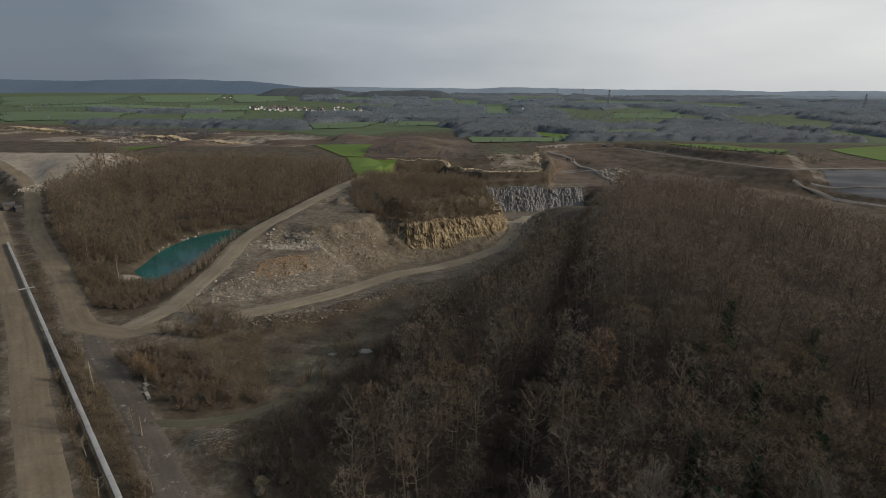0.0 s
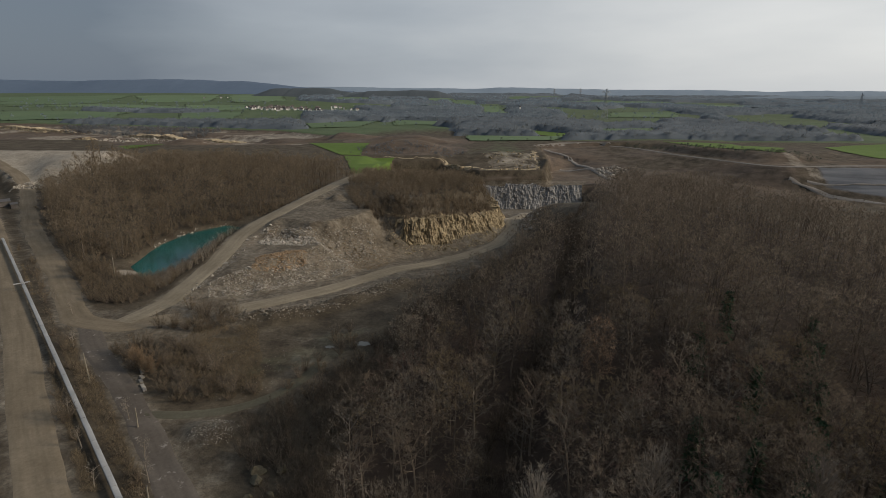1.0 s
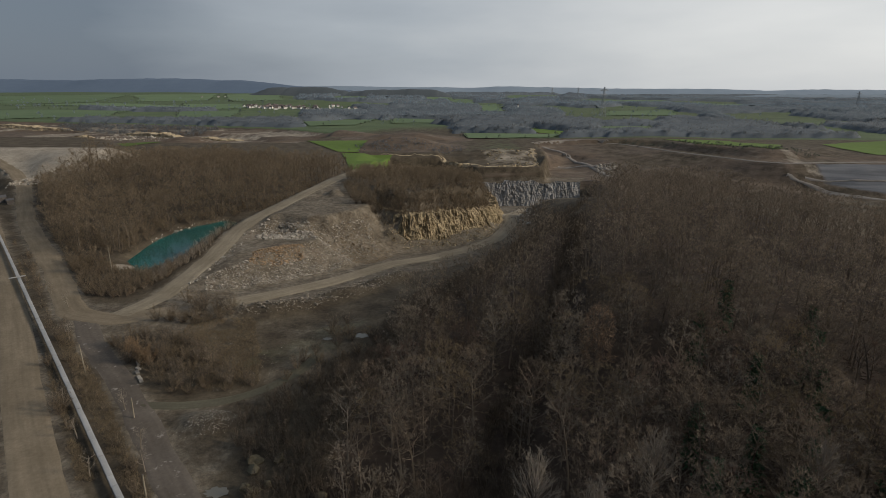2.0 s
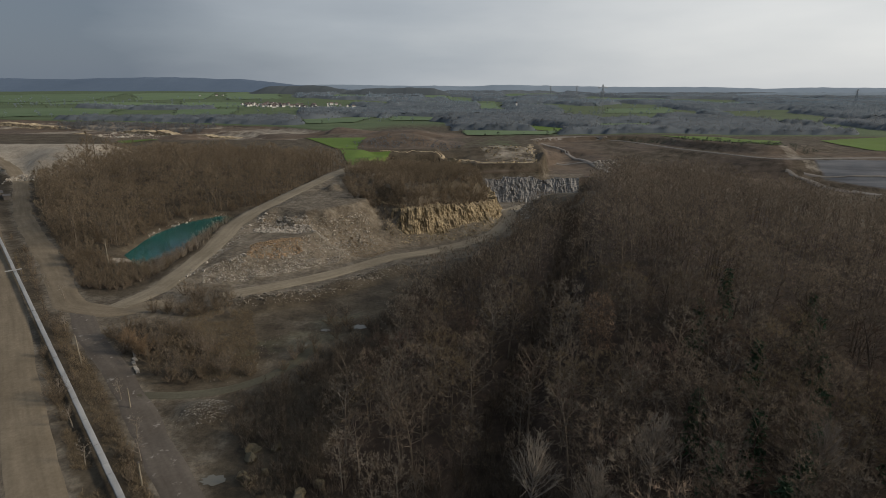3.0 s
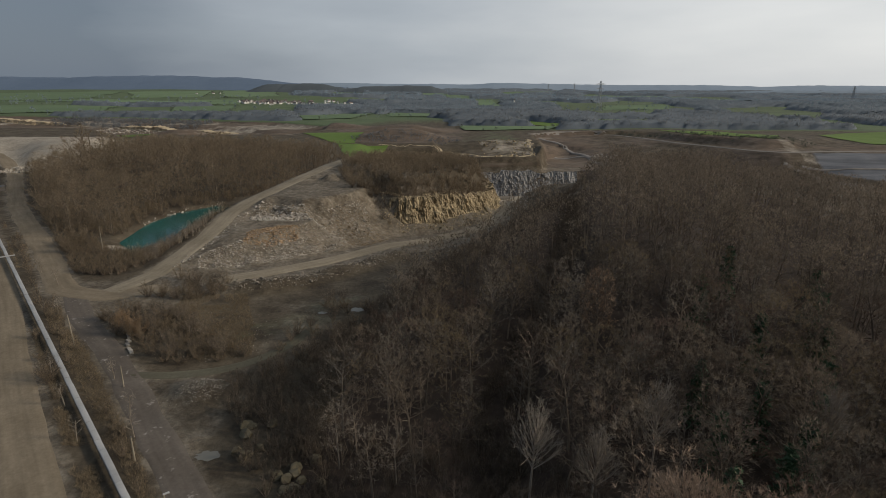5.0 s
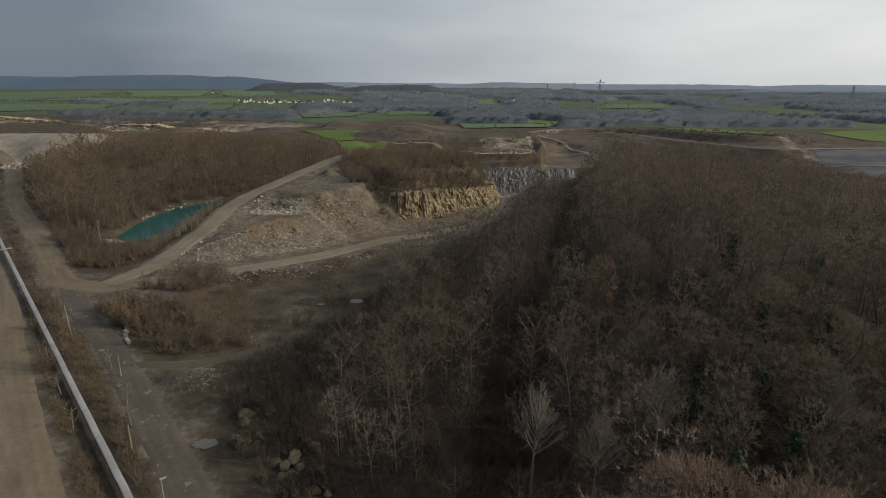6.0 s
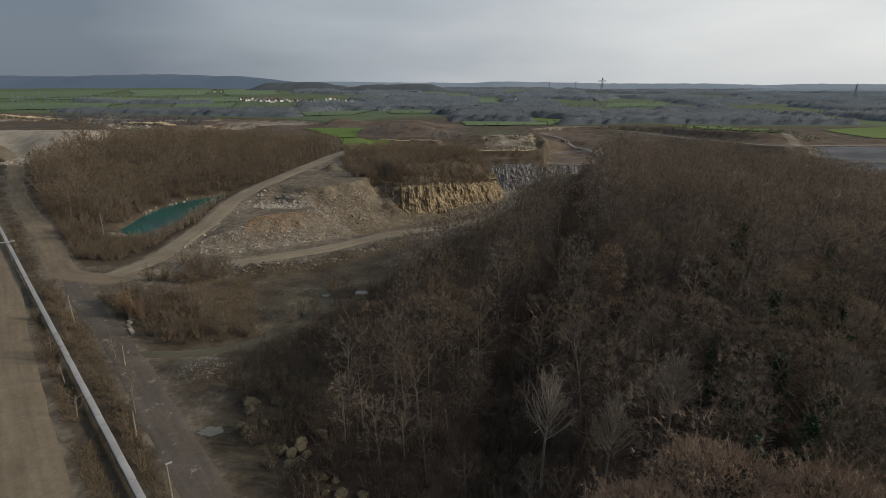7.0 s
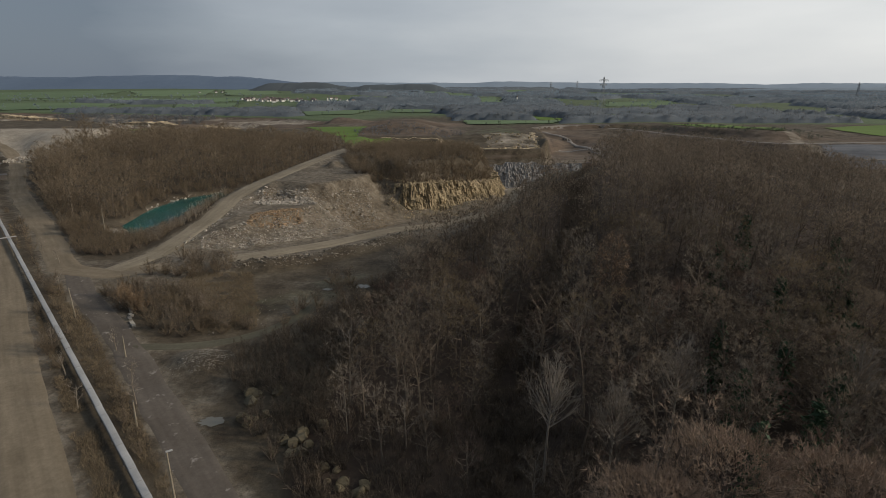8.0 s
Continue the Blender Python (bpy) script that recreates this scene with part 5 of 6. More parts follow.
canopy("distant_wood", 2620, 4300, 24.0, -0.9, 0.92, 14.0, MAT_HAZED_DISTANT, "distant woods on the hills, blue grey with painted haze", 5)
lone_y = rng_f.uniform(850, 2400, 420)
lone_x = rng_f.uniform(-0.85, 0.6, 420) * lone_y
open_land = (wooded(lone_x, lone_y) < 0.1) & (inside(lone_x, lone_y, BOWL) < 0) & (inside(lone_x, lone_y, LEFT_QUARRY) < 0)
far_wood("field_trees", lone_x[open_land], lone_y[open_land], 66, MAT_HAZED_VALLEYWOOD, "single leafless trees in the fields", 0.8)

# hedges and single trees on the field borders
hx, hy = [], []
for corners in FIELDS:
    for a, b in zip(corners, corners[1:] + corners[:1]):
        n = int(math.dist(a, b) / 14)
        for i in range(n):
            if rng_f.random() < 0.6:
                hx.append(a[0] + (b[0] - a[0]) * i / n + rng_f.normal() * 4)
                hy.append(a[1] + (b[1] - a[1]) * i / n + rng_f.normal() * 4)
hx, hy = np.array(hx), np.array(hy)
ok = hy > 640
far_wood("field_hedge", hx[ok], hy[ok], 61, MAT_HEDGE, "leafless hedges along the field borders", 0.42)
rx = np.interp(np.linspace(0, 1, 150), (0, 0.3, 0.6, 1.0), (205, 250, 285, 345)) + rng_f.normal(size=150) * 2
ry = np.interp(np.linspace(0, 1, 150), (0, 0.3, 0.6, 1.0), (616, 560, 512, 492)) + rng_f.normal(size=150) * 6
far_wood("pit_rim_scrub", rx, ry, 62, MAT_HEDGE, "dark scrub on the pit rim below the field", 0.34)

qx, qy = rng_f.uniform(0, 1, 420), rng_f.uniform(0, 1, 420)
far_wood("quarry_wood", -560 + 240 * qx, 800 - 60 * qx + 70 * qy, 64, MAT_HAZED_BROWNWOOD, "brown leafless wood at the back of the quarry", 0.6)

sx, sy = rng_f.uniform(-88, 24, 260), rng_f.uniform(512, 548, 260)
thick = fbm(sx, sy, 14, 3, 71) > -0.2
far_wood("spoil_scrub", sx[thick], sy[thick], 65, MAT_HAZED_BROWNWOOD, "brown scrub on the spoil hills behind the cliff", 0.26)

# ridges at the horizon; haze is in the colour of the blue and pale ones
def ridge(name, y, x0, x1, base, height, seed, mat, label, rise=500, drop=900):
    x = np.linspace(x0, x1, 160)
    ends = ss(x0, x0 + rise, x) * (1 - ss(x1 - drop, x1, x))
    top = base + height * ends * (0.72 + 0.3 * fbm(x, x * 0, 700, 4, seed)) + 5 * np.abs(fbm(x, x * 0, 45, 2, seed + 5))
    rows = []
    for k, (dy, f) in enumerate(((-330, 0.0), (-180, 0.55), (-60, 0.9), (0, 1.0), (90, 0.9))):
        rows.append(np.stack((x, y + dy + 30 * fbm(x, x * 0, 300, 2, seed + k), base - 40 + (top - base + 40) * f), 1))
    V = np.stack(rows, 1).reshape(-1, 3)
    tagged(new(name, mesh_of(name, V, grid_faces(160, 5), mat, True)), label, "hills", kind="structure")


ridge("backdrop_west", 4200, -4400, -650, 30, 78, 3, MAT_HAZE_BLUE_HILL, "wooded ridge on the horizon, dark blue with painted haze")
ridge("backdrop_middle", 3300, -1120, -330, 8, 50, 8, MAT_DARK_HILL, "dark wooded hill behind the village", 160, 380)
ridge("backdrop_hill", 3150, -600, 120, 6, 43, 9, MAT_DARK_HILL, "dark wooded hill beyond the valley", 250, 160)
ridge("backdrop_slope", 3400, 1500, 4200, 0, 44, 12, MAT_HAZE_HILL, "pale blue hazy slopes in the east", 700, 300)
ridge("backdrop_east", 4500, -2200, 4600, 20, 52, 5, MAT_HAZE_PALE_HILL, "pale blue hazy hills on the horizon")


# ---- village ----
def house_kind(w, d, h, roof):
    top = thing("house", "distant white house with a dark gabled roof", "house", "houses of the village")
    bm = bmesh.new()
    bmesh.ops.create_cube(bm, size=1, matrix=Matrix.Translation((0, 0, h / 2 - 0.5)) @ Matrix.Diagonal((w, d, h + 1, 1)))
    for s in (-1, 1):
        tri = [bm.verts.new((s * w / 2, -d / 2, h)), bm.verts.new((s * w / 2, d / 2, h)), bm.verts.new((s * w / 2, 0, h + roof))]
        bm.faces.new(tri if s > 0 else tri[::-1])
    me = bpy.data.meshes.new("wall")
    bm.to_mesh(me)
    bm.free()
    me.materials.append(MAT_PLASTER)
    part("wall", me, top)
    v, f = [], []
    for side in (-1, 1):
        n = len(v)
        for zz in (0.0, 0.35):
            v += [(-w / 2 - 0.5, side * (d / 2 + 0.5), h - 0.4 + zz), (w / 2 + 0.5, side * (d / 2 + 0.5), h - 0.4 + zz), (w / 2 + 0.5, 0, h + roof + 0.1 + zz), (-w / 2 - 0.5, 0, h + roof + 0.1 + zz)]
        f += [(n, n + 1, n + 2, n + 3), (n + 4, n + 5, n + 6, n + 7), (n, n + 1, n + 5, n + 4), (n + 1, n + 2, n + 6, n + 5), (n + 3, n, n + 4, n + 7)]
    part("roof", mesh_of("roof", v, f, MAT_ROOF), top)
    for i in range(3):
        for s in (-1, 1):
            x = (i - 1) * w * 0.3
            y0 = s * (d / 2 + 0.04)
            q = [(x - 0.6, y0, 1.0), (x + 0.6, y0, 1.0), (x + 0.6, y0, 2.5), (x - 0.6, y0, 2.5), (x - 0.6, y0 - s * 0.1, 1.0), (x + 0.6, y0 - s * 0.1, 1.0), (x + 0.6, y0 - s * 0.1, 2.5), (x - 0.6, y0 - s * 0.1, 2.5)]
            part("window", mesh_of("window", q, [(0, 1, 2, 3), (0, 1, 5, 4), (1, 2, 6, 5), (2, 3, 7, 6), (3, 0, 4, 7)], MAT_PANE), top)
    return top


rng_v = np.random.default_rng(41)
house_protos = [house_kind(*q) for q in ((8, 6, 4.0, 2.8), (7, 5.5, 3.6, 2.8), (11, 7, 4.2, 3.0))]
first = [True, True, True]
for i in range(96):
    if i < 60:
        x, y = rng_v.normal(-450, 36), rng_v.normal(1500, 30)
    elif i < 88:
        x, y = rng_v.normal(-300, 52), rng_v.normal(1490, 36)
    elif i < 93:
        x, y = rng_v.normal(940, 30), rng_v.normal(1080, 30)
    else:
        x, y = rng_v.normal(-1050, 60), rng_v.normal(2700, 40)
    k = int(rng_v.integers(3))
    m = Matrix.Translation((x, y, at_ground(x, y) + 0.4)) @ Matrix.Rotation(rng_v.uniform(0, 3.1), 4, "Z") @ Matrix.Diagonal((0.95, 0.95, 0.95, 1))
    if first[k]:
        house_protos[k].matrix_basis, first[k] = m, False
    else:
        copy_thing(house_protos[k], m)


def church(x, y, s=1.0):
    top = thing("church", "distant white church with a slim tower", "church", "", x, y, at_ground(x, y), 0.4)
    bm = bmesh.new()
    bmesh.ops.create_cube(bm, size=1, matrix=Matrix.Translation((0, 0, 10 * s)) @ Matrix.Diagonal((6 * s, 6 * s, 22 * s, 1)))
    me = bpy.data.meshes.new("tower")
    bm.to_mesh(me)
    bm.free()
    me.materials.append(MAT_PLASTER)
    part("tower", me, top)
    g = [(-3.4 * s, -3.4 * s, 21 * s), (3.4 * s, -3.4 * s, 21 * s), (3.4 * s, 3.4 * s, 21 * s), (-3.4 * s, 3.4 * s, 21 * s), (0, 0, 30 * s)]
    part("spire", mesh_of("spire", g, [(0, 1, 4), (1, 2, 4), (2, 3, 4), (3, 0, 4)], MAT_ROOF), top)
    bm = bmesh.new()
    bmesh.ops.create_cube(bm, size=1, matrix=Matrix.Translation((12 * s, 0, 4 * s)) @ Matrix.Diagonal((18 * s, 9 * s, 9 * s, 1)))
    me = bpy.data.meshes.new("nave")
    bm.to_mesh(me)
    bm.free()
    me.materials.append(MAT_PLASTER)
    part("nave", me, top)


church(215, 1500, 0.6)
church(-292, 1500, 0.5)


# ---- pylons ----
def strut(g, p, q, r):
    g.tube([np.array(p, float), np.array(q, float)], [r, r], 4)


def pylon(x, y, height, turn):
    top = thing("pylon", "grey steel lattice power pylon among the far woods", "pylon", "power line", x, y, at_ground(x, y) - 1, turn)
    g = Geo()
    wdt = lambda h: 4.2 * (1 - h) ** 1.3 + 0.7
    hs = np.linspace(0, 0.97, 9)
    for a, b in zip(hs, hs[1:]):
        for sx, sy in ((1, 1), (1, -1), (-1, -1), (-1, 1)):
            strut(g, (sx * wdt(a), sy * wdt(a), a * height), (sx * wdt(b), sy * wdt(b), b * height), 0.36)
        for (ax, ay), (bx, by) in (((1, 1), (1, -1)), ((1, -1), (-1, -1)), ((-1, -1), (-1, 1)), ((-1, 1), (1, 1))):
            strut(g, (ax * wdt(a), ay * wdt(a), a * height), (bx * wdt(b), by * wdt(b), b * height), 0.22)
            strut(g, (bx * wdt(a), by * wdt(a), a * height), (ax * wdt(b), ay * wdt(b), b * height), 0.22)
    part("tower", mesh_of("tower", *g.arrays(), MAT_PYLON), top)
    for h, w in ((0.72, 9.0), (0.86, 13.0)):
        g = Geo()
        for s in (-1, 1):
            strut(g, (0, 0.5, h * height), (s * w, 0, h * height + 0.4), 0.45)
            strut(g, (0, -0.5, h * height), (s * w, 0, h * height + 0.4), 0.45)
            strut(g, (s * wdt(h), 0, h * height + 2.6), (s * w, 0, h * height + 0.4), 0.4)
        beam = part("crossarm", mesh_of("crossarm", *g.arrays(), MAT_PYLON), top)
        for s in (-1.0, -0.6, 0.6, 1.0):
            g = Geo()
            strut(g, (s * w, 0, h * height + 0.3), (s * w, 0, h * height - 2.4), 0.2)
            part("insulator", mesh_of("insulator", *g.arrays(), MAT_PYLON), beam)


pylon(350, 1180, 64, 0.5)
pylon(640, 3150, 60, 0.5)
pylon(700, 2800, 60, 0.5)
pylon(1330, 1760, 56, 0.5)

# ---- belt conveyor ----
def box_mesh(name, sx, sy, sz, mat, bevel=0.0):
    bm = bmesh.new()
    bmesh.ops.create_cube(bm, size=1, matrix=Matrix.Diagonal((sx, sy, sz, 1)))
    if bevel:
        bmesh.ops.bevel(bm, geom=bm.edges[:], offset=bevel, segments=1, affect="EDGES")
    me = bpy.data.meshes.new(name)
    bm.to_mesh(me)
    bm.free()
    me.materials.append(mat)
    return me


def cover_mesh():
    """A shallow arched sheet, 2.94 m long, with lips."""
    prof = [(-0.44, -0.12), (-0.42, 0.0), (-0.32, 0.04), (-0.11, 0.06), (0.11, 0.06), (0.32, 0.04), (0.42, 0.0), (0.44, -0.12)]
    v, f = [], []
    for y in (-1.47, 1.47):
        v += [(x, y, z) for x, z in prof] + [(x * 0.96, y, z - 0.05) for x, z in prof]
    n = len(prof)
    for i in range(n - 1):
        f += [(i, i + 1, 2 * n + i + 1, 2 * n + i), (n + i, 3 * n + i, 3 * n + i + 1, n + i + 1), (i, n + i, n + i + 1, i + 1), (2 * n + i, 2 * n + i + 1, 3 * n + i + 1, 3 * n + i)]
    f += [(0, 2 * n, 3 * n, n), (n - 1, 2 * n - 1, 4 * n - 1, 3 * n - 1)]
    return mesh_of("cover_sheet", v, f, MAT_COVER)


(c0x, c0y), (c1x, c1y) = CONVEYOR
c_len = math.dist(*CONVEYOR)
c_turn = math.atan2(c1y - c0y, c1x - c0x) - math.pi / 2
conveyor = thing("conveyor", "long covered belt conveyor with grey metal sheets beside the haul road", "conveyor", "", c0x, c0y, 0, c_turn)
sheet = cover_mesh()
leg_me = box_mesh("leg", 0.10, 0.10, 1.3, MAT_STEEL)
rng_c = np.random.default_rng(3)
for i in range(int(c_len / 3)):
    o = part("cover_sheet", sheet, conveyor)
    o.location = (rng_c.normal() * 0.015, 1.5 + 3 * i, 1.30 + rng_c.normal() * 0.02)
    o.rotation_euler = (0, rng_c.normal() * 0.012, 0)
    if i % 2 == 0:
        for s in (-0.4, 0.4):
            part("leg", leg_me, conveyor).location = (s, 3 * i, 0.5)
for s in (-0.46, 0.46):
    part("side_rail", box_mesh("side_rail", 0.08, c_len, 0.16, MAT_STEEL), conveyor).location = (s, c_len / 2, 1.02)
part("belt", box_mesh("belt", 0.78, c_len, 0.08, MAT_STEEL), conveyor, "dark rubber belt").location = (0, c_len / 2, 1.08)
arm = part("crossarm", box_mesh("crossarm", 4.2, 0.35, 0.3, MAT_COVER, 0.04), conveyor, "grey cross arm over the belt")
arm.location = (0.4, math.dist(CONVEYOR[0], (-128.3, 155.6)), 2.2)
for s in (-1.4, 2.2):
    o = part("arm_post", box_mesh("arm_post", 0.16, 0.16, 2.6, MAT_STEEL), conveyor)
    o.location = (s, math.dist(CONVEYOR[0], (-128.3, 155.6)), 1.0)


# ---- poles ----
def pole(x, y, height, lean=0.0, lamp=False):
    label = "slim pale lamp pole beside the track" if lamp else "weathered wooden pole beside the road"
    top = thing("lamp_pole" if lamp else "wooden_pole", label, "pole", "poles by the road", x, y, at_ground(x, y) - 0.3, 0.6)
    top.rotation_euler = (lean, lean * 0.5, 0.6)
    g = Geo()
    g.tube([np.array((0, 0, 0.0)), np.array((0, 0, height * 0.5)), np.array((0, 0, height))], [0.15, 0.12, 0.09], 8)
    part("post", mesh_of("post", *g.arrays(), MAT_WOODPOLE), top)
    if lamp:
        head = part("lamp_head", box_mesh("lamp_head", 0.7, 0.26, 0.14, MAT_COVER, 0.03), top)
        head.location = (0.25, 0, height)
        part("lens", box_mesh("lens", 0.42, 0.18, 0.04, MAT_PANE), head, "dark glass lens").location = (0.08, 0, -0.09)
    else:
        part("cap", box_mesh("cap", 0.24, 0.24, 0.1, MAT_STEEL, 0.02), top).location = (0, 0, height)


pole(-73.5, 101.0, 7.6, -0.05)
pole(-31.0, 51.5, 7.2, 0.0, True)
pole(-105.5, 166.0, 9.0, 0.02)
pole(-55.5, 86.0, 4.6, 0.04)
pole(-43.0, 66.0, 4.4, 0.03)

# ---- pale slab blocks beside the track ----
rng_k = np.random.default_rng(8)
for i in range(9):
    f = i / 8
    x, y = -70 + 9 * f + rng_k.normal() * 0.3, 112 - 13 * f + rng_k.normal() * 0.3
    ob = new("kerb_block", box_mesh("kerb_block", 0.7, 1.5, 0.4, MAT_STONE, 0.05))
    ob.matrix_basis = Matrix.Translation((x, y, at_ground(x, y) + 0.15)) @ Matrix.Rotation(0.62 + rng_k.normal() * 0.15, 4, "Z")
    tagged(ob, "pale concrete block lying along the track edge", "block", "blocks along the track")

# ---- sheds in the west ----
for x, y, w, d, h in ((-226, 276, 5, 9, 2.6), (-218, 272, 3, 6, 2.2)):
    shed = thing("shed", "small pale flat-roofed site hut by the quarry road", "shed", "site huts", x, y, at_ground(x, y), 0.7)
    part("wall", box_mesh("wall", w, d, h, MAT_STEEL, 0.05), shed).location = (0, 0, h / 2 - 0.1)
    part("roof", box_mesh("roof", w + 0.4, d + 0.4, 0.18, MAT_STEEL, 0.03), shed).location = (0, 0, h)
    door = part("door", box_mesh("door", 0.06, 1.0, 2.0, MAT_COVER), shed)
    door.location = (w / 2 + 0.02, 0.5, 1.0)
    part("handle", box_mesh("handle", 0.08, 0.14, 0.04, MAT_STEEL), door).location = (0.06, 0.36, 0.0)

# ---- shrubs ----
SHRUBS = [shrub_geo(100 + s, h, sp, 14, 620, 0.045) for s, h, sp in ((1, 3.6, 1.9), (2, 2.8, 1.8), (3, 4.6, 2.0))]
RUST = shrub_geo(120, 5.0, 2.4, 22, 1500, 0.045)


def shrub_kind(label, geo, twig):
    (wv, wf), (tv, tf) = geo
    top = thing("shrub", label, "shrub", "shrubs on the terrace")
    part("stem", mesh_of("stem", wv, wf, MAT_BARK), top)
    part("crown", mesh_of("crown", tv, tf, twig), top)
    return top


rng_s = np.random.default_rng(15)
shrub_protos = [shrub_kind("leafless brown shrub on the quarry terrace", g, m) for g, m in zip(SHRUBS, (MAT_TWIG_WARM, MAT_TWIG_WARM, MAT_TWIG))]
placed_first = [False] * 3
spots_s = []
for outline, gap, sd in (([(-78, 119), (-62, 120), (-44, 104), (-36, 98), (-44, 93), (-54, 95), (-66, 105), (-76, 114)], 2.9, 1), ([(-78, 134), (-72, 142), (-62, 143), (-54, 139), (-54, 132), (-62, 127), (-72, 127)], 2.5, 2),
                         ([(-26, 128), (-14, 126), (-18, 108), (-26, 96), (-34, 100), (-30, 112)], 4.2, 3), ([(-100, 118), (-92, 124), (-84, 112), (-70, 94), (-62, 84), (-66, 82)], 4.6, 4)):
    spots_s += [tuple(q) for q in scattered(outline, gap, sd)]
for i, (x, y, z, a, s) in enumerate(spots_s[:240]):
    k = i % 3
    if not placed_first[k]:
        placed_first[k] = True
        shrub_protos[k].matrix_basis = Matrix.Translation((x, y, z)) @ Matrix.Rotation(a, 4, "Z")
    else:
        placed(shrub_protos[k], x, y, z, a, s)
for j, (x, y, s) in enumerate(((-66.5, 108, 1.15), (-63, 106, 0.95), (-70, 111, 0.8))):
    rust = shrub_kind("rounded rust brown willow shrub on the terrace", RUST, MAT_WILLOW)
    rust.matrix_basis = Matrix.Translation((x, y, at_ground(x, y))) @ Matrix.Rotation(j * 1.3, 4, "Z")
    rust.scale = (s, s, s)

bank = [(-116, 160), (-112, 178), (-104, 166), (-92, 170), (-87, 188), (-83.5, 206), (-81.5, 216), (-80.5, 214), (-81, 205), (-82, 188), (-84, 160), (-90, 144), (-102, 146), (-110, 152)]
wood_stuff("pond_bank_scrub", scattered(bank, 1.8, 22), [shrub_geo(140 + s, 3.0, 1.4, 9, 230, 0.055) for s in range(3)], MAT_BARK, MAT_TWIG_WARM, "brown leafless scrub on the pond bank", 8)
west = [(-136, 178), (-114, 178), (-116, 160), (-108, 150), (-122, 165)]
wood_stuff("pond_wood_floor", scattered([(-223, 302), (-188, 255), (-156, 212), (-132, 183), (-112, 186), (-114, 213), (-111, 229), (-97, 244), (-83, 254), (-69, 288), (-76, 296), (-92, 262), (-112, 246), (-126, 226), (-130, 204), (-160, 232), (-186, 268), (-214, 304)], 3.6, 28),
           [shrub_geo(180 + s, 5.2, 2.2, 9, 240, 0.09) for s in range(3)], MAT_BARK, MAT_TWIG_WARM, "brown undergrowth at the foot of the pond wood", 14)
wood_stuff("cliff_top_scrub", scattered([(-36, 239), (-29, 233), (-20, 230.5), (-10, 232.5), (4, 242), (16, 252), (26, 264), (30, 280), (24, 276), (12, 262), (0, 250), (-12, 243), (-24, 246)], 1.35, 29),
           [shrub_geo(190 + s, 2.2, 1.2, 8, 110, 0.07) for s in range(3)], MAT_BARK, MAT_TWIG_WARM, "low brown scrub along the cliff top", 15)
wood_stuff("pond_edge_scrub", scattered(west, 1.9, 23), [shrub_geo(150 + s, 5.0, 1.9, 9, 380, 0.06) for s in range(3)], MAT_BARK, MAT_TWIG_WARM, "brown leafless scrub beside the quarry road", 9)
strip = [(-168, 203), (-160, 198), (-104, 132), (-96, 120), (-80, 105), (-66, 88), (-40, 58), (-36, 60), (-60, 86), (-84, 116), (-100, 134), (-124, 160), (-150, 190)]
wood_stuff("verge_scrub", scattered(strip, 3.0, 24), [shrub_geo(160 + s, 2.6, 1.2, 8, 220, 0.035) for s in range(3)], MAT_BARK, MAT_TWIG_WARM, "brown scrub along the conveyor", 10)
edge_scrub = [shrub_geo(170 + s, 3.6, 1.7, 10, 270, 0.065) for s in range(3)]
wood_stuff("wood_edge_scrub", scattered([(-33, 92), (-24, 100), (-16, 116), (-12, 134), (0, 152), (16, 174), (36, 194), (52, 214), (68, 238), (46, 190), (12, 148), (-2, 130), (-9, 108), (-12, 92), (-17, 80), (-18, 68), (-12, 56), (-7, 46),
                                                   (-16, 50), (-26, 62), (-33, 74), (-36, 84)], 2.3, 25), edge_scrub, MAT_BARK, MAT_SCRUB_DARK, "dark brown scrub at the edge of the wood", 11)
wood_stuff("furrow_scrub", scattered([(q[0] + o, q[1]) for q, o in [(q, -4) for q in FURROW] + [(q, 4) for q in FURROW[::-1]]], 2.4, 26), edge_scrub, MAT_BARK, MAT_SCRUB_DARK, "dark scrub in the hollow of the wood", 12)

wood_stuff("hollow_scrub", scattered([(-24, 66), (-14, 72), (-2, 68), (9, 72), (20, 60), (16, 44), (8, 30), (-10, 40), (-16, 50)], 1.9, 27), [shrub_geo(220 + s, 3.0, 1.5, 9, 130, 0.05) for s in range(3)], MAT_BARK, MAT_SCRUB_DARK, "dark low undergrowth between the trees", 17)

# pale saplings between the pond and the ramp
row = [(-90, 166), (-86, 178), (-84, 196), (-82.5, 206), (-80, 208), (-80, 196), (-80.5, 178), (-84, 160), (-88, 154)]
wood_stuff("pond_saplings", scattered(row, 1.7, 33), [shrub_geo(210 + s, 4.0, 0.9, 5, 110, 0.05) for s in range(3)], MAT_SAPLING, MAT_SAPLING, "pale leafless saplings between pond and ramp", 16)

# ---- puddles ----
for x, y, r in ((-18.6, 120.3, 1.5), (-26.5, 118.5, 0.9), (-33.0, 67.0, 1.4)):
    n = 20
    ring = [(x + r * (1.25 + 0.25 * math.sin(3 * k)) * math.cos(2 * math.pi * k / n), y + 0.8 * r * (1 + 0.2 * math.cos(2 * k)) * math.sin(2 * math.pi * k / n)) for k in range(n)]
    zz = max(at_ground(*q) for q in ring) + 0.05
    v = [(x, y, zz)] + [(a, b, zz) for a, b in ring]
    tagged(new("puddle", mesh_of("puddle", v, [(0, k + 1, (k + 1) % n + 1) for k in range(n)], MAT_PUDDLE)), "small pale puddle on the terrace", "water", kind="structure")

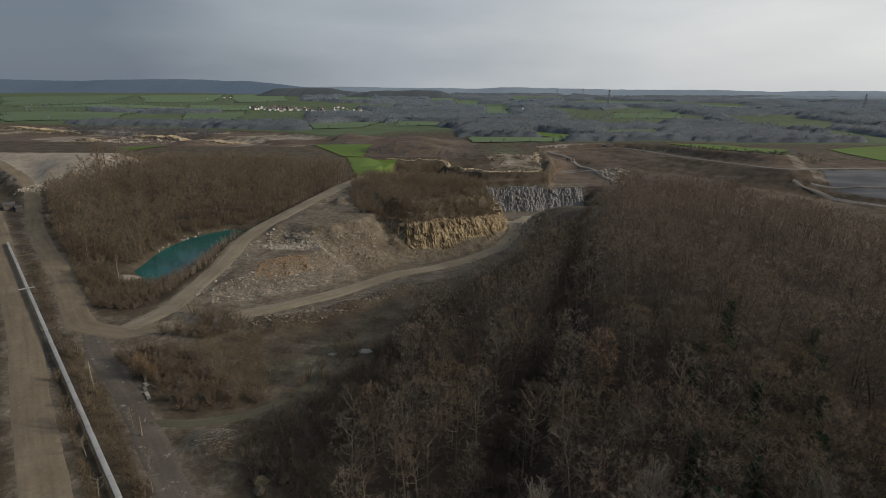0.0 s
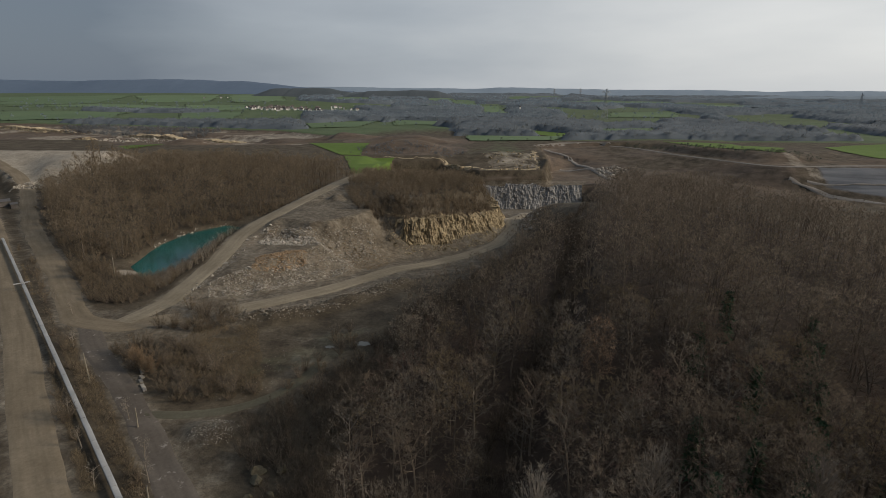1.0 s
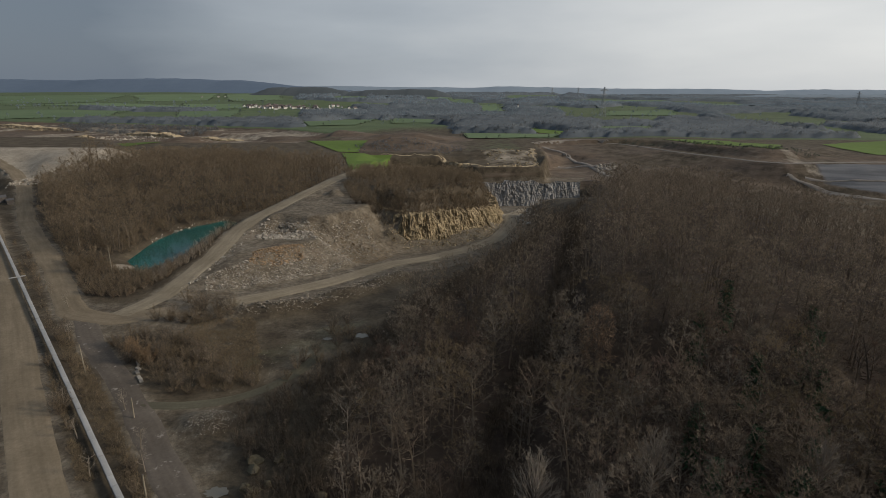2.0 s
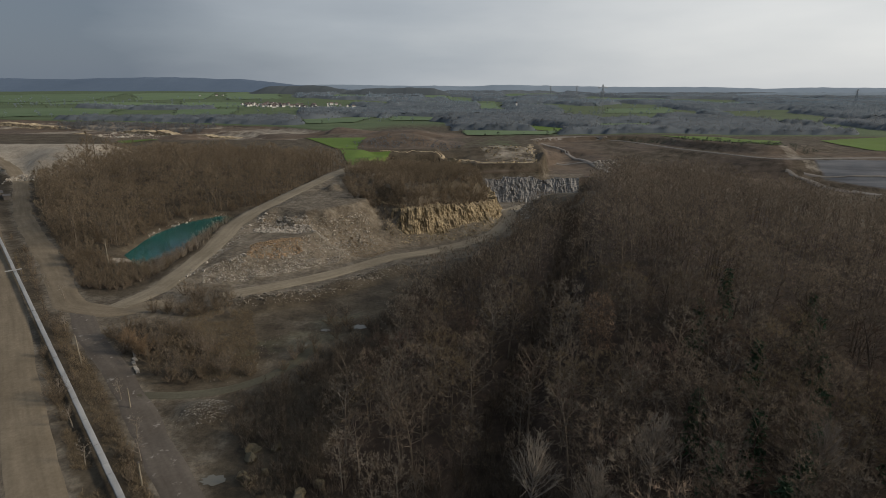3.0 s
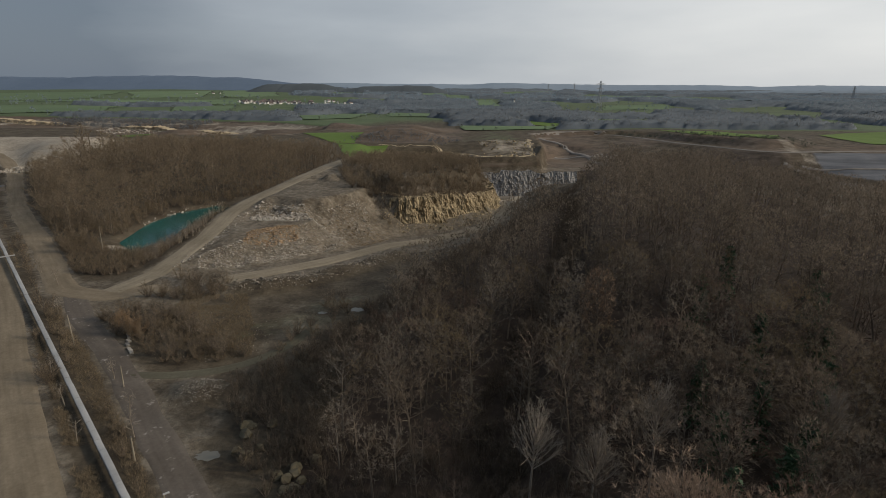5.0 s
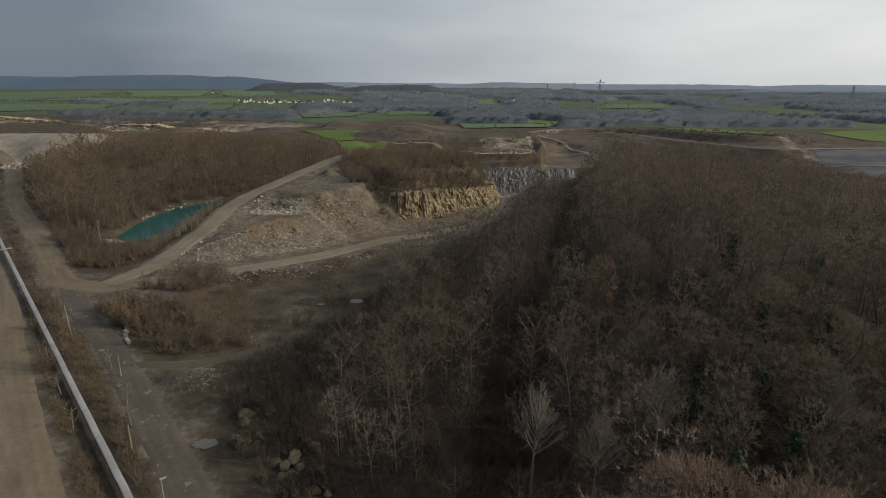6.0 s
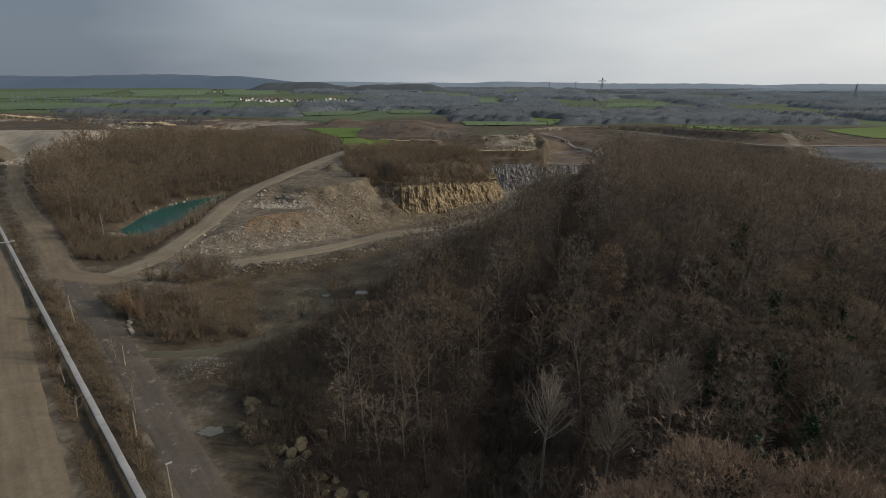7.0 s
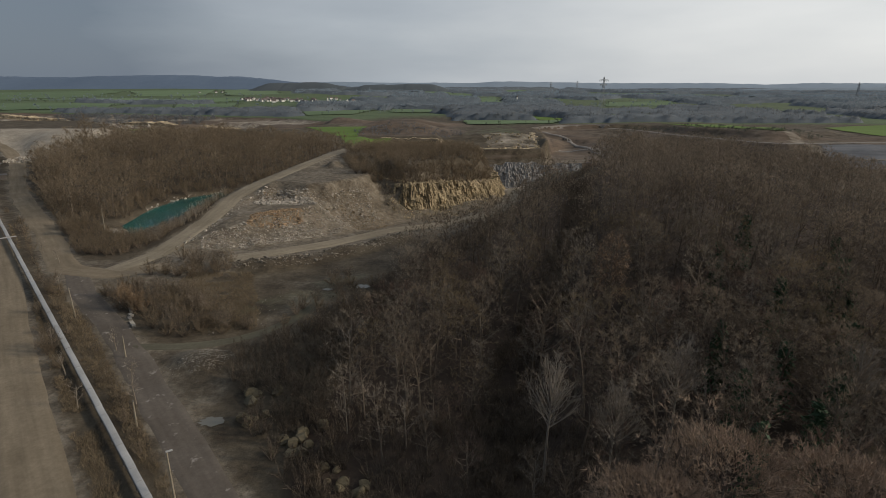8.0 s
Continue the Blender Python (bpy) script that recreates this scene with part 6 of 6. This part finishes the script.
# ---- saplings by the conveyor ----
sap_geo = tree_geo(301, 5.2, 1.1, 8, 120, 0.03, 0.3, 1.2, 3, 0.7)
sap = None
for i, (x, y) in enumerate(((-58.5, 88.5), (-49.5, 77.0), (-46.0, 71.5), (-62.0, 80.0), (-54.0, 70.5), (-88.0, 118.0), (-101.0, 137.5), (-112.0, 147.0), (-70.5, 89.5))):
    m = Matrix.Translation((x, y, at_ground(x, y))) @ Matrix.Rotation(i * 1.9, 4, "Z")
    if sap is None:
        sap = tree_kind("slim pale leafless birch sapling beside the conveyor", "saplings by the conveyor", sap_geo, MAT_SAPLING, MAT_SAPLING)
        sap.matrix_basis = m
    else:
        copy_thing(sap, m)


def tuft_geo(seed):
    rng = np.random.default_rng(seed)
    g = Geo()
    for i in range(26):
        a, l = rng.uniform(0, 6.28), rng.uniform(0.15, 0.5)
        p = np.array((rng.normal() * 0.25, rng.normal() * 0.25, -0.05))
        g.sliver(p, p + np.array((math.cos(a) * l, math.sin(a) * l, rng.uniform(0.35, 0.85))), 0.035, rng)
    return g.arrays()


TUFTS = [tuft_geo(s) for s in range(4)]


def grass_stuff(name, outline, gap, seed, label):
    pts = scattered(outline, gap, seed)
    keep = fbm(pts[:, 0], pts[:, 1], 9, 3, seed) > -0.5
    pieces = [(*TUFTS[i % 4], *q) for i, q in enumerate(pts[keep])]
    tagged(new(name, mesh_of(name, *joined(pieces), MAT_DRYGRASS)), label, "grass", kind="stuff")


grass_stuff("verge_grass", [(-150, 178), (-101, 120), (-79, 92), (-60, 70), (-34, 40), (-28, 40), (-50, 68), (-76, 97), (-98, 124), (-146, 180)], 0.58, 1, "dry orange brown grass beside the conveyor")
grass_stuff("terrace_grass", [(-64, 130), (-48, 131), (-40, 110), (-36, 98), (-46, 95), (-62, 110)], 0.75, 3, "dry orange brown grass on the terrace")
grass_stuff("track_grass", [(-96, 124), (-74, 98), (-48, 68), (-28, 44), (-26, 46), (-47, 72), (-70, 101), (-86, 120)], 0.7, 2, "dry brown grass along the track")
